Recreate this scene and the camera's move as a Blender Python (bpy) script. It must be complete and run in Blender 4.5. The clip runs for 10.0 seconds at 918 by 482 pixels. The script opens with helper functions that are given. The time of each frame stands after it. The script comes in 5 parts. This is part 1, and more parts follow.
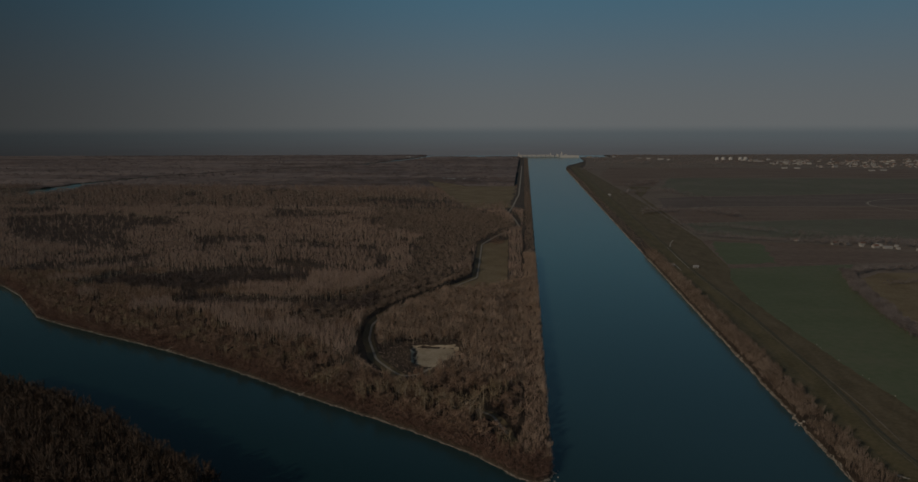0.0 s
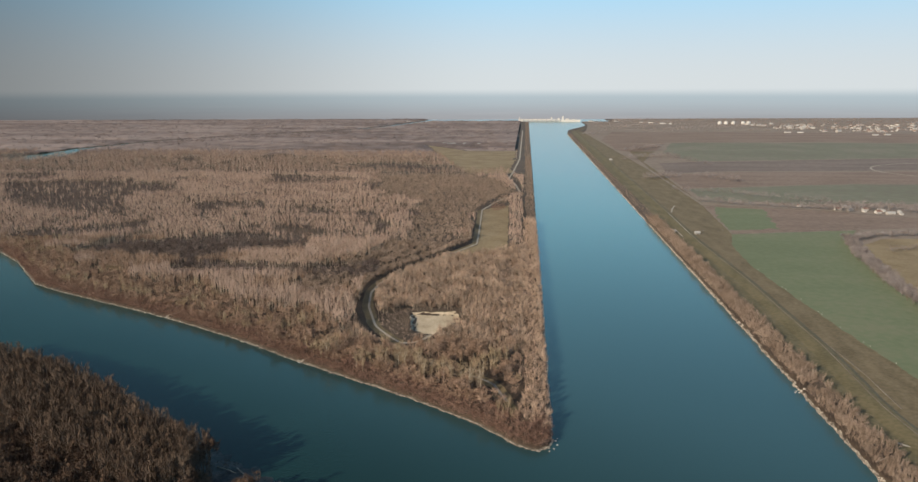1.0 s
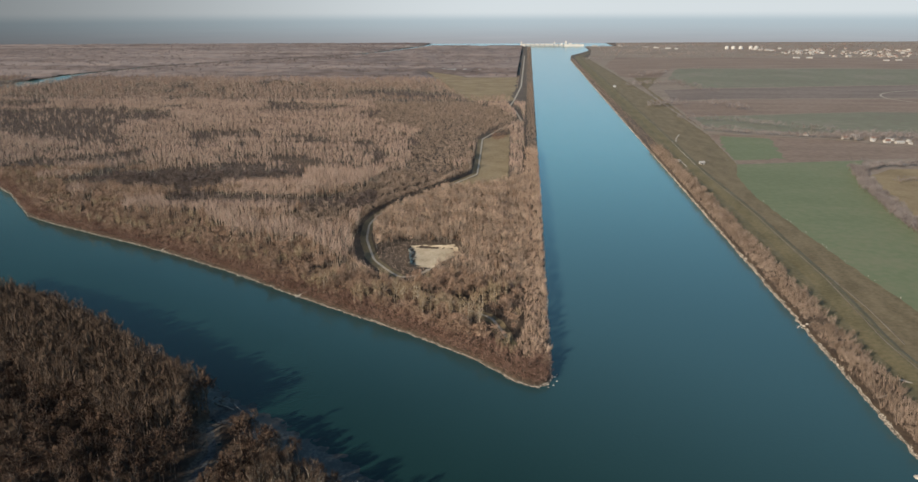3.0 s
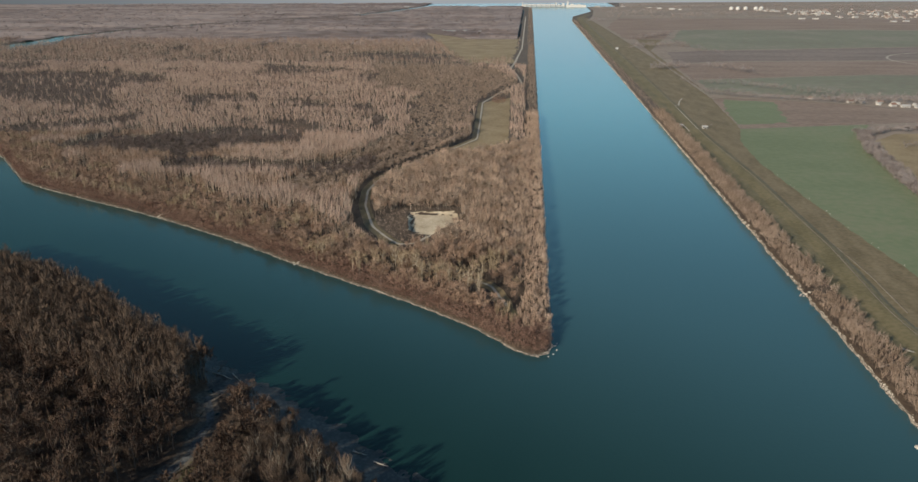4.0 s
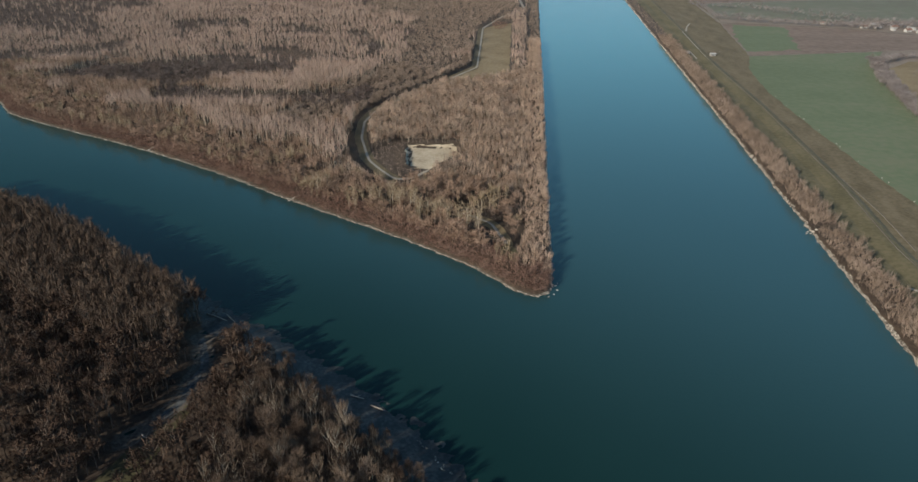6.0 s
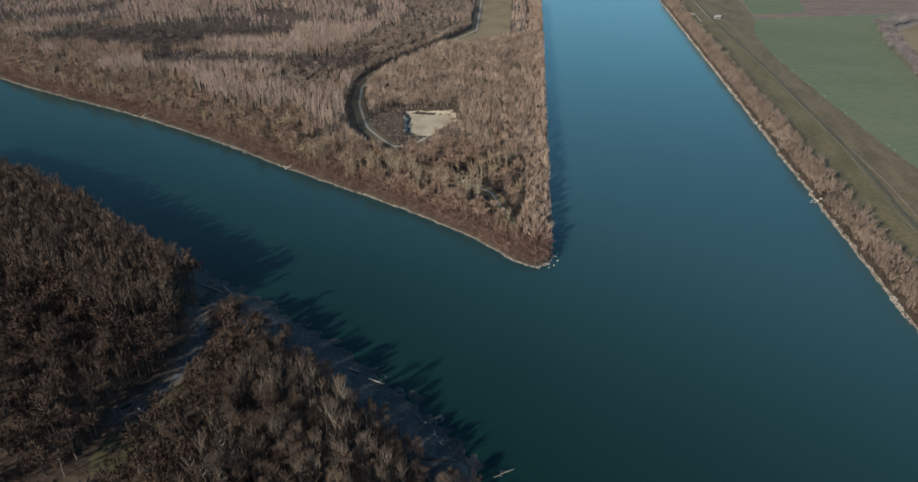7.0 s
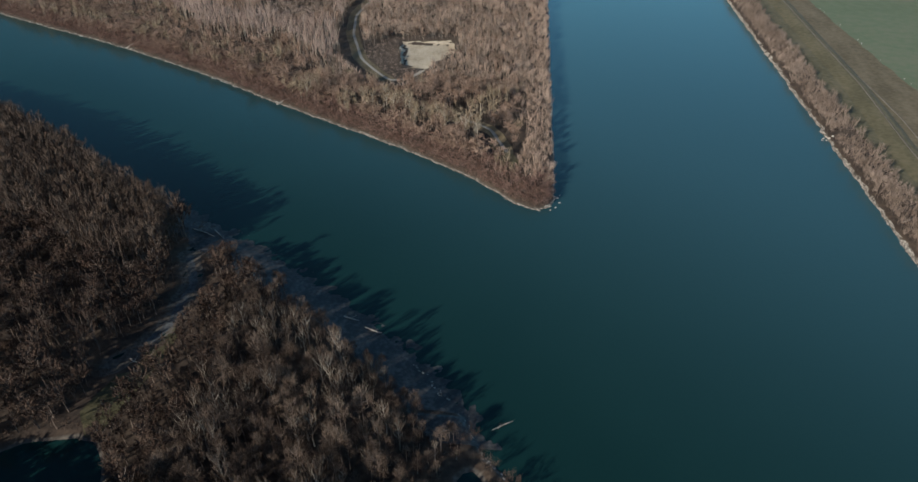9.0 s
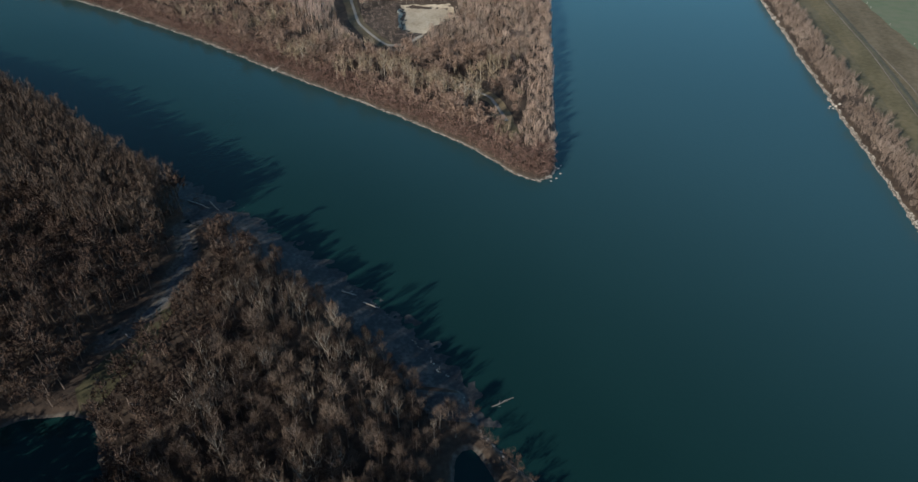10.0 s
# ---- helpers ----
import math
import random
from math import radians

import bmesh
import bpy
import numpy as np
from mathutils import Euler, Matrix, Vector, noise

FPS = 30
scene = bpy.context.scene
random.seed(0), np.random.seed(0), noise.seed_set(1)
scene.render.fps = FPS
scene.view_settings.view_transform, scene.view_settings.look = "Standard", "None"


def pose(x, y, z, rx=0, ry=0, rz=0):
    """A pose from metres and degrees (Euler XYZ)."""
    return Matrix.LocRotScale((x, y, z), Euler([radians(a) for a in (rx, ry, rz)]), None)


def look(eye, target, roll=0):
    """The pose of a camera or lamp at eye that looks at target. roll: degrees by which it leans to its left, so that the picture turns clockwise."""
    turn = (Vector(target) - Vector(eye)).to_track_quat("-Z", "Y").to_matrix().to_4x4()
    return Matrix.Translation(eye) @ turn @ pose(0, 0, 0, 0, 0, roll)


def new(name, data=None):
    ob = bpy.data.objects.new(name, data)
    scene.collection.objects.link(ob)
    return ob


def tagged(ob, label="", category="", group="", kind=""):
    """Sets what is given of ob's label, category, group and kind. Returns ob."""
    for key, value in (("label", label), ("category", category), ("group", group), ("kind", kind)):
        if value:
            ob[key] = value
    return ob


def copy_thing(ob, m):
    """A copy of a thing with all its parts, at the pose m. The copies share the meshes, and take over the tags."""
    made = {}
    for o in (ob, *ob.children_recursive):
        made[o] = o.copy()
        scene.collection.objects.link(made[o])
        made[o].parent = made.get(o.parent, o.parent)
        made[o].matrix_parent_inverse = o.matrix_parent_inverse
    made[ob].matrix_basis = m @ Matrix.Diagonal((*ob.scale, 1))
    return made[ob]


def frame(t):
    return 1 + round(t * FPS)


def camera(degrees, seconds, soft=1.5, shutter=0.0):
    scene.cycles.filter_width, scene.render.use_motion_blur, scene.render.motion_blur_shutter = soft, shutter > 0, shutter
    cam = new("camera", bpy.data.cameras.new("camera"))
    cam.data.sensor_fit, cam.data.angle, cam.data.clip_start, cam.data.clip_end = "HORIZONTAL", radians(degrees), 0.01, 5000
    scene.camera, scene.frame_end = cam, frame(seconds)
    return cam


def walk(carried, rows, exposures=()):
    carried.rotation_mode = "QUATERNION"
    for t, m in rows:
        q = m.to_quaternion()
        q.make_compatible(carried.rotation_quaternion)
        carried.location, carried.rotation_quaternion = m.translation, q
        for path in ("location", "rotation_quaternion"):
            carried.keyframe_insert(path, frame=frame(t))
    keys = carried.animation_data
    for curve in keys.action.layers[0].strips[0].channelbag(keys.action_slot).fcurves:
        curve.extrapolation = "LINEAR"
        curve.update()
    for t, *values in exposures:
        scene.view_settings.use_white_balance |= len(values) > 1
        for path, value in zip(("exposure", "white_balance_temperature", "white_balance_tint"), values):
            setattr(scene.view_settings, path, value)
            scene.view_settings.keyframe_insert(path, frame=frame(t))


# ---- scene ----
cam = camera(65.9, 10.0, soft=1.5)
PATH = [
    (0.0, (-19.33, -400.76, 207.80), (-28.450, -302.481, 191.753), -0.19),
    (0.5, (-19.33, -397.33, 207.95), (-28.457, -299.479, 189.476), -0.20),
    (1.0, (-19.35, -393.90, 208.09), (-28.467, -296.534, 187.176), -0.21),
    (1.5, (-19.38, -390.45, 208.23), (-28.480, -293.647, 184.864), -0.22),
    (2.0, (-19.43, -387.00, 208.37), (-28.495, -290.818, 182.548), -0.22),
    (2.5, (-19.48, -383.54, 208.50), (-28.514, -288.045, 180.235), -0.23),
    (3.0, (-19.55, -380.07, 208.63), (-28.536, -285.327, 177.932), -0.24),
    (3.5, (-19.63, -376.60, 208.76), (-28.561, -282.663, 175.645), -0.25),
    (4.0, (-19.73, -373.11, 208.89), (-28.590, -280.051, 173.378), -0.25),
    (4.5, (-19.83, -369.62, 209.01), (-28.622, -277.490, 171.134), -0.26),
    (5.0, (-19.95, -366.12, 209.12), (-28.659, -274.979, 168.915), -0.27),
    (5.5, (-20.09, -362.62, 209.24), (-28.699, -272.516, 166.724), -0.28),
    (6.0, (-20.23, -359.11, 209.35), (-28.744, -270.101, 164.560), -0.29),
    (6.5, (-20.39, -355.58, 209.45), (-28.793, -267.733, 162.426), -0.29),
    (7.0, (-20.56, -352.05, 209.56), (-28.846, -265.412, 160.319), -0.30),
    (7.5, (-20.74, -348.52, 209.66), (-28.904, -263.139, 158.240), -0.31),
    (8.0, (-20.93, -344.97, 209.75), (-28.967, -260.914, 156.187), -0.32),
    (8.5, (-21.14, -341.42, 209.85), (-29.034, -258.738, 154.158), -0.32),
    (9.0, (-21.36, -337.86, 209.94), (-29.106, -256.614, 152.154), -0.33),
    (9.5, (-21.59, -334.29, 210.02), (-29.182, -254.544, 150.170), -0.34),
    (10.0, (-21.84, -330.72, 210.11), (-29.263, -252.531, 148.207), -0.35),
]
# the picture fades in from dark during its first second and grows cooler later
EXPOSURES = [(0.0, -2.85, 6500, 10), (0.2, -2.15, 6500, 10), (0.5, -1.2, 6500, 10), (0.8, -0.48, 6500, 10), (1.0, -0.28, 6500, 10), (2.5, -0.28, 6450, 10), (5.0, -0.38, 6080, 6), (10.0, -0.48, 5560, 7)]
walk(cam, [(t, look(eye, target, roll)) for t, eye, target, roll in PATH], EXPOSURES)

# ---- light: low winter sun behind the camera to its left, clear hazy sky ----
SUN_ELEVATION = 23.0
SHADOW_WAY = Vector((0.64, 0.77, 0.0)).normalized()


def build_world():
    world = bpy.data.worlds.new("sky")
    scene.world = world
    world.use_nodes = True
    nt = world.node_tree
    nodes, links = nt.nodes, nt.links
    back = nodes["Background"]
    sky = nodes.new("ShaderNodeTexSky")
    sky.sky_type = "NISHITA"
    sky.sun_disc = False
    sky.sun_elevation = radians(SUN_ELEVATION)
    sky.sun_rotation = math.atan2(-SHADOW_WAY.x, -SHADOW_WAY.y)
    sky.altitude, sky.air_density, sky.dust_density, sky.ozone_density = 200, 1.0, 0.6, 2.0
    # distance haze from the horizon downwards
    coord = nodes.new("ShaderNodeTexCoord")
    split = nodes.new("ShaderNodeSeparateXYZ")
    links.new(coord.outputs["Generated"], split.inputs[0])
    last = sky.outputs[0]
    # woods and fields beyond the plain, drawn out into streaks by the flat view
    streak = nodes.new("ShaderNodeMapping")
    streak.inputs["Scale"].default_value = (9, 9, 330)
    links.new(coord.outputs["Generated"], streak.inputs["Vector"])
    belts = nodes.new("ShaderNodeTexNoise")
    belts.inputs["Scale"].default_value, belts.inputs["Detail"].default_value = 1.0, 4
    links.new(streak.outputs[0], belts.inputs["Vector"])
    land = nodes.new("ShaderNodeMix")
    land.data_type = "RGBA"
    land.inputs["A"].default_value, land.inputs["B"].default_value = (3.9, 4.0, 4.25, 1), (5.1, 5.0, 5.15, 1)
    links.new(belts.outputs[0], land.inputs["Factor"])
    for low, high, colour in ((0.64, 0.15, (3.7, 8.6, 12.3)), (0.20, 0.0, (8.3, 8.9, 9.1)), (0.002, -0.012, (5.6, 6.6, 7.1)), (-0.006, -0.046, None)):
        ramp = nodes.new("ShaderNodeMapRange")
        ramp.interpolation_type = "SMOOTHSTEP"
        ramp.inputs["From Min"].default_value, ramp.inputs["From Max"].default_value = low, high
        links.new(split.outputs["Z"], ramp.inputs["Value"])
        mix = nodes.new("ShaderNodeMix")
        mix.data_type = "RGBA"
        links.new(ramp.outputs[0], mix.inputs["Factor"])
        links.new(last, mix.inputs["A"])
        if colour:
            mix.inputs["B"].default_value = (*colour, 1)
        else:
            links.new(land.outputs["Result"], mix.inputs["B"])
        last = mix.outputs["Result"]
    # lens vignette painted into the sky: dimmer towards the left, at -x
    left_vignette = nodes.new("ShaderNodeMapRange")
    left_vignette.interpolation_type = "SMOOTHSTEP"
    left_vignette.inputs["From Min"].default_value, left_vignette.inputs["From Max"].default_value = -0.85, 0.0
    left_vignette.inputs["To Min"].default_value, left_vignette.inputs["To Max"].default_value = 0.20, 1.0
    links.new(split.outputs["X"], left_vignette.inputs["Value"])
    dimmed = nodes.new("ShaderNodeVectorMath")
    dimmed.operation = "SCALE"
    links.new(last, dimmed.inputs[0])
    links.new(left_vignette.outputs[0], dimmed.inputs["Scale"])
    last = dimmed.outputs[0]
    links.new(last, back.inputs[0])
    back.inputs[1].default_value = 0.10


build_world()
sun = new("sun", bpy.data.lights.new("sun", "SUN"))
sun.data.energy, sun.data.angle, sun.data.color = 7.6, radians(0.6), (1.0, 0.85, 0.68)
sun.matrix_world = look((0, 0, 0), SHADOW_WAY - Vector((0, 0, math.tan(radians(SUN_ELEVATION)))))


# ---- materials ----
def material(name, colours, scale, rough=0.9, bump=0.0, fine=None, sheen=0.0, island=0.0, stretch=(1, 1, 1), sheen_tint=(0.82, 0.80, 0.77), specular=0.3, own=0.0, spread=0.26):
    """Base colour from a ramp of colours over noise at two scales, in metres; optional bump, sheen and random tone."""
    m = bpy.data.materials.new(name)
    m.use_nodes = True
    nodes, links = m.node_tree.nodes, m.node_tree.links
    bsdf = nodes["Principled BSDF"]
    geo = nodes.new("ShaderNodeNewGeometry")
    mapping = nodes.new("ShaderNodeMapping")
    mapping.inputs["Scale"].default_value = stretch
    links.new(geo.outputs["Position"], mapping.inputs["Vector"])
    big = nodes.new("ShaderNodeTexNoise")
    big.inputs["Scale"].default_value, big.inputs["Detail"].default_value = 1 / scale, 4
    links.new(mapping.outputs[0], big.inputs["Vector"])
    small = nodes.new("ShaderNodeTexNoise")
    small.inputs["Scale"].default_value, small.inputs["Detail"].default_value = 1 / (fine or scale / 12), 3
    links.new(geo.outputs["Position"], small.inputs["Vector"])
    blend = nodes.new("ShaderNodeMath")
    blend.operation = "MULTIPLY_ADD"
    blend.inputs[1].default_value = 0.45
    links.new(small.outputs[0], blend.inputs[0])
    half = nodes.new("ShaderNodeMath")
    half.operation = "MULTIPLY"
    half.inputs[1].default_value = 0.55
    links.new(big.outputs[0], half.inputs[0])
    links.new(half.outputs[0], blend.inputs[2])
    value = blend.outputs[0]
    for amount, source in ((island, geo.outputs["Random Per Island"]), (own, None)):
        if amount:
            if source is None:
                source = nodes.new("ShaderNodeObjectInfo").outputs["Random"]
            jitter = nodes.new("ShaderNodeMath")
            jitter.operation = "MULTIPLY_ADD"
            jitter.inputs[1].default_value = amount
            links.new(source, jitter.inputs[0])
            shift = nodes.new("ShaderNodeMath")
            shift.operation = "SUBTRACT"
            shift.inputs[1].default_value = amount / 2
            links.new(value, shift.inputs[0])
            links.new(shift.outputs[0], jitter.inputs[2])
            value = jitter.outputs[0]
    ramp = nodes.new("ShaderNodeValToRGB")
    ramp.color_ramp.elements[0].position, ramp.color_ramp.elements[1].position = 0.3, 0.7
    while len(ramp.color_ramp.elements) < len(colours):
        ramp.color_ramp.elements.new(0.5)
    for i, c in enumerate(colours):
        ramp.color_ramp.elements[i].position = 0.5 - spread / 2 + spread * i / (len(colours) - 1)
        ramp.color_ramp.elements[i].color = (*c, 1)
    links.new(value, ramp.inputs[0])
    links.new(ramp.outputs[0], bsdf.inputs["Base Color"])
    bsdf.inputs["Roughness"].default_value = rough
    bsdf.inputs["Specular IOR Level"].default_value = specular
    if sheen:
        bsdf.inputs["Sheen Weight"].default_value, bsdf.inputs["Sheen Roughness"].default_value = sheen, 0.4
        bsdf.inputs["Sheen Tint"].default_value = (*sheen_tint, 1)
    if bump:
        b = nodes.new("ShaderNodeBump")
        b.inputs["Distance"].default_value = bump
        links.new(small.outputs[0], b.inputs["Height"])
        links.new(b.outputs[0], bsdf.inputs["Normal"])
    return m


def water_material():
    m = bpy.data.materials.new("river_water")
    m.use_nodes = True
    nodes, links = m.node_tree.nodes, m.node_tree.links
    bsdf = nodes["Principled BSDF"]
    geo = nodes.new("ShaderNodeNewGeometry")
    drift = nodes.new("ShaderNodeTexNoise")
    drift.inputs["Scale"].default_value, drift.inputs["Detail"].default_value = 1 / 140, 3
    links.new(geo.outputs["Position"], drift.inputs["Vector"])
    ramp = nodes.new("ShaderNodeValToRGB")
    ramp.color_ramp.elements[0].position, ramp.color_ramp.elements[1].position = 0.3, 0.7
    ramp.color_ramp.elements[0].color = (0.007, 0.028, 0.026, 1)
    ramp.color_ramp.elements[1].color = (0.010, 0.036, 0.033, 1)
    links.new(drift.outputs[0], ramp.inputs[0])
    split = nodes.new("ShaderNodeSeparateXYZ")
    links.new(geo.outputs["Position"], split.inputs[0])
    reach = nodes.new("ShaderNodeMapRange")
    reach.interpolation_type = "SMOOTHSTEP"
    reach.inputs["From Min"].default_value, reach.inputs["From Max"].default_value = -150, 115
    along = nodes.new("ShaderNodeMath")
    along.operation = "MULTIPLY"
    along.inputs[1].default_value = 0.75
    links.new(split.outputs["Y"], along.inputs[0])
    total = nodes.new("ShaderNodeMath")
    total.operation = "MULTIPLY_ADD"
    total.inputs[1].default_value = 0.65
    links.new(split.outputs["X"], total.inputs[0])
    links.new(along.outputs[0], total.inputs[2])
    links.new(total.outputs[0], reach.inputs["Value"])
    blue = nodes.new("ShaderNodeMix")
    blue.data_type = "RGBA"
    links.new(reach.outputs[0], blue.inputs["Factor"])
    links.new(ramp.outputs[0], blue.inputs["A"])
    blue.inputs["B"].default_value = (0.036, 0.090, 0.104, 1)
    # sky reflection brightening the water further up the canal, put into its colour
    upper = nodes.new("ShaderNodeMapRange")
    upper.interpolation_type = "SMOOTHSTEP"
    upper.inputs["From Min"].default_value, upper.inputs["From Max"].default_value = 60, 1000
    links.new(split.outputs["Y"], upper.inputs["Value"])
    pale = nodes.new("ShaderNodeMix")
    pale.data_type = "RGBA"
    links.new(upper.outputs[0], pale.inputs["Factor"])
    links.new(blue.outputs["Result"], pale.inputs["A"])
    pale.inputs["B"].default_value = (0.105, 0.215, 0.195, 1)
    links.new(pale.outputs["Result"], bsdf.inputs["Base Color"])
    bsdf.inputs["IOR"].default_value = 1.36
    bsdf.inputs["Roughness"].default_value = 0.16
    waves = nodes.new("ShaderNodeTexNoise")
    waves.inputs["Scale"].default_value, waves.inputs["Detail"].default_value = 0.5, 5
    links.new(geo.outputs["Position"], waves.inputs["Vector"])
    b = nodes.new("ShaderNodeBump")
    b.inputs["Distance"].default_value, b.inputs["Strength"].default_value = 0.12, 0.5
    links.new(waves.outputs[0], b.inputs["Height"])
    links.new(b.outputs[0], bsdf.inputs["Normal"])
    return m


def ground_material():
    """Leaf litter and dry grass; bare pale gravel where the bank meets the water."""
    m = material("woodland_floor", [(0.038, 0.027, 0.020), (0.066, 0.047, 0.033), (0.105, 0.076, 0.052)], 40, bump=0.3, fine=2.5, sheen=0.06)
    nodes, links = m.node_tree.nodes, m.node_tree.links
    bsdf = nodes["Principled BSDF"]
    old = bsdf.inputs["Base Color"].links[0].from_socket
    geo = nodes.new("ShaderNodeNewGeometry")
    split = nodes.new("ShaderNodeSeparateXYZ")
    links.new(geo.outputs["Position"], split.inputs[0])
    edge = nodes.new("ShaderNodeMapRange")
    edge.inputs["From Min"].default_value, edge.inputs["From Max"].default_value = 0.95, 0.45
    links.new(split.outputs["Z"], edge.inputs["Value"])
    gravel = nodes.new("ShaderNodeTexNoise")
    gravel.inputs["Scale"].default_value, gravel.inputs["Detail"].default_value = 0.6, 5
    links.new(geo.outputs["Position"], gravel.inputs["Vector"])
    tone = nodes.new("ShaderNodeValToRGB")
    tone.color_ramp.elements[0].position, tone.color_ramp.elements[1].position = 0.35, 0.65
    tone.color_ramp.elements[0].color, tone.color_ramp.elements[1].color = (0.062, 0.052, 0.042, 1), (0.145, 0.126, 0.102, 1)
    links.new(gravel.outputs[0], tone.inputs[0])
    mix = nodes.new("ShaderNodeMix")
    mix.data_type = "RGBA"
    links.new(edge.outputs[0], mix.inputs["Factor"])
    links.new(old, mix.inputs["A"])
    links.new(tone.outputs[0], mix.inputs["B"])
    links.new(mix.outputs["Result"], bsdf.inputs["Base Color"])
    return m


M_GROUND = ground_material()
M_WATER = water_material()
M_TWIG = material("bare_twigs_brown", [(0.130, 0.082, 0.056), (0.230, 0.152, 0.106), (0.345, 0.240, 0.175)], 16, island=0.25, fine=5, own=0.2)
M_TWIG_PALE = material("bare_twigs_pale", [(0.218, 0.152, 0.118), (0.335, 0.240, 0.190), (0.450, 0.335, 0.272)], 22, island=0.2, fine=6, own=0.2)
M_TWIG_TAN = material("bare_twigs_tan", [(0.265, 0.184, 0.134), (0.415, 0.300, 0.222), (0.560, 0.420, 0.320)], 26, island=0.4, fine=7)
M_TWIG_DARK = material("bare_twigs_dark", [(0.062, 0.046, 0.040), (0.112, 0.086, 0.076), (0.190, 0.150, 0.134)], 20, island=0.3, fine=5)
M_TWIG_RED = material("shore_scrub_twigs", [(0.118, 0.066, 0.049), (0.198, 0.118, 0.088), (0.290, 0.192, 0.146)], 14, island=0.4, fine=4)
M_TWIG_GREY = material("bare_twigs_grey", [(0.160, 0.117, 0.088), (0.262, 0.196, 0.150), (0.365, 0.282, 0.222)], 18, island=0.3, fine=5)
# island twigs: the lens vignette's darkening is put into these base colours
M_TWIG_ISLAND = material("dimmed_island_twigs", [(0.030, 0.018, 0.012), (0.066, 0.041, 0.028), (0.125, 0.082, 0.056)], 14, island=0.12, fine=6)
M_TWIG_NEAR = material("dimmed_grey_brown_twigs", [(0.048, 0.031, 0.021), (0.096, 0.065, 0.045), (0.165, 0.118, 0.084)], 12, island=0.12, fine=4, own=0.4)
# far woods: distance haze put into paler, greyer base colours
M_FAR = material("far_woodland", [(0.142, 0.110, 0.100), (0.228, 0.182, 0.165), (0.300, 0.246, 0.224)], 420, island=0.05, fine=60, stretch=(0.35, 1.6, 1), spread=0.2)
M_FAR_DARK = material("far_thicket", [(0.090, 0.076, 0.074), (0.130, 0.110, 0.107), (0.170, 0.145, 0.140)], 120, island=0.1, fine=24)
M_BARK = material("grey_brown_bark", [(0.103, 0.077, 0.059), (0.191, 0.150, 0.120)], 3, fine=0.4, own=0.2)
M_BARK_PALE = material("pale_bark", [(0.34, 0.285, 0.22), (0.52, 0.455, 0.36)], 3, fine=0.4)
M_BARK_SILVER = material("silver_grey_bark", [(0.19, 0.165, 0.13), (0.30, 0.265, 0.215)], 3, fine=0.4, own=0.3)
M_STONE = material("pale_riprap_stone", [(0.24, 0.208, 0.168), (0.38, 0.342, 0.285), (0.50, 0.458, 0.39)], 6, island=0.35, fine=0.6, bump=0.05)
M_BED = material("pale_creek_gravel", [(0.045, 0.047, 0.047), (0.090, 0.093, 0.092), (0.145, 0.148, 0.145)], 4, fine=0.9, bump=0.05)
M_SAND = material("quarry_sand", [(0.36, 0.295, 0.205), (0.49, 0.415, 0.300), (0.58, 0.505, 0.375)], 18, bump=0.2, fine=1.5)
# the clearing's shade is put into this darker grass colour
M_GLADE = material("shaded_glade_grass", [(0.050, 0.046, 0.022), (0.078, 0.070, 0.034), (0.115, 0.098, 0.052)], 9, bump=0.1, fine=1.5)
M_TRACK = material("pale_gravel_track", [(0.320, 0.290, 0.240), (0.440, 0.405, 0.340)], 12, fine=1.0)
M_ROAD = material("grey_levee_road", [(0.145, 0.122, 0.088), (0.215, 0.186, 0.142)], 14, fine=1.5)
M_MEADOW = material("dry_meadow_grass", [(0.185, 0.138, 0.075), (0.238, 0.184, 0.104), (0.285, 0.226, 0.135)], 45, bump=0.15, fine=3, sheen=0.03)
M_GRASS = material("levee_grass", [(0.098, 0.086, 0.044), (0.132, 0.114, 0.061), (0.168, 0.141, 0.081)], 20, bump=0.15, fine=3, sheen=0.03, stretch=(1.6, 0.5, 1))
M_GRASS_DRY = material("dry_brown_grass", [(0.116, 0.092, 0.050), (0.155, 0.124, 0.071), (0.198, 0.158, 0.096)], 22, bump=0.15, fine=3, sheen=0.03, stretch=(1.6, 0.5, 1))
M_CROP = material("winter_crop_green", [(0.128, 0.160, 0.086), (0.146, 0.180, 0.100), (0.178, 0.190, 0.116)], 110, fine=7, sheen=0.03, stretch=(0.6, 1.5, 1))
# distant crops, earth and plain: haze mixed into the base colours, paling them
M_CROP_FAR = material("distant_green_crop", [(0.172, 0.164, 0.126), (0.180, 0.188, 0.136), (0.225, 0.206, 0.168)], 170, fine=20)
M_PLOUGH = material("ploughed_earth", [(0.185, 0.138, 0.110), (0.230, 0.176, 0.142), (0.268, 0.212, 0.174)], 130, fine=9, stretch=(0.5, 1.8, 1))
M_PLOUGH_DARK = material("dark_moist_earth", [(0.150, 0.122, 0.106), (0.190, 0.156, 0.138), (0.230, 0.192, 0.170)], 150, fine=12, stretch=(0.5, 1.8, 1))
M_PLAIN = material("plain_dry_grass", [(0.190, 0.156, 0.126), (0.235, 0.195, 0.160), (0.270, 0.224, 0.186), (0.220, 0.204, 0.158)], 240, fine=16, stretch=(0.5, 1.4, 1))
M_WALL = material("white_render_wall", [(0.333, 0.318, 0.296), (0.488, 0.474, 0.444)], 6, fine=0.8, own=0.25)
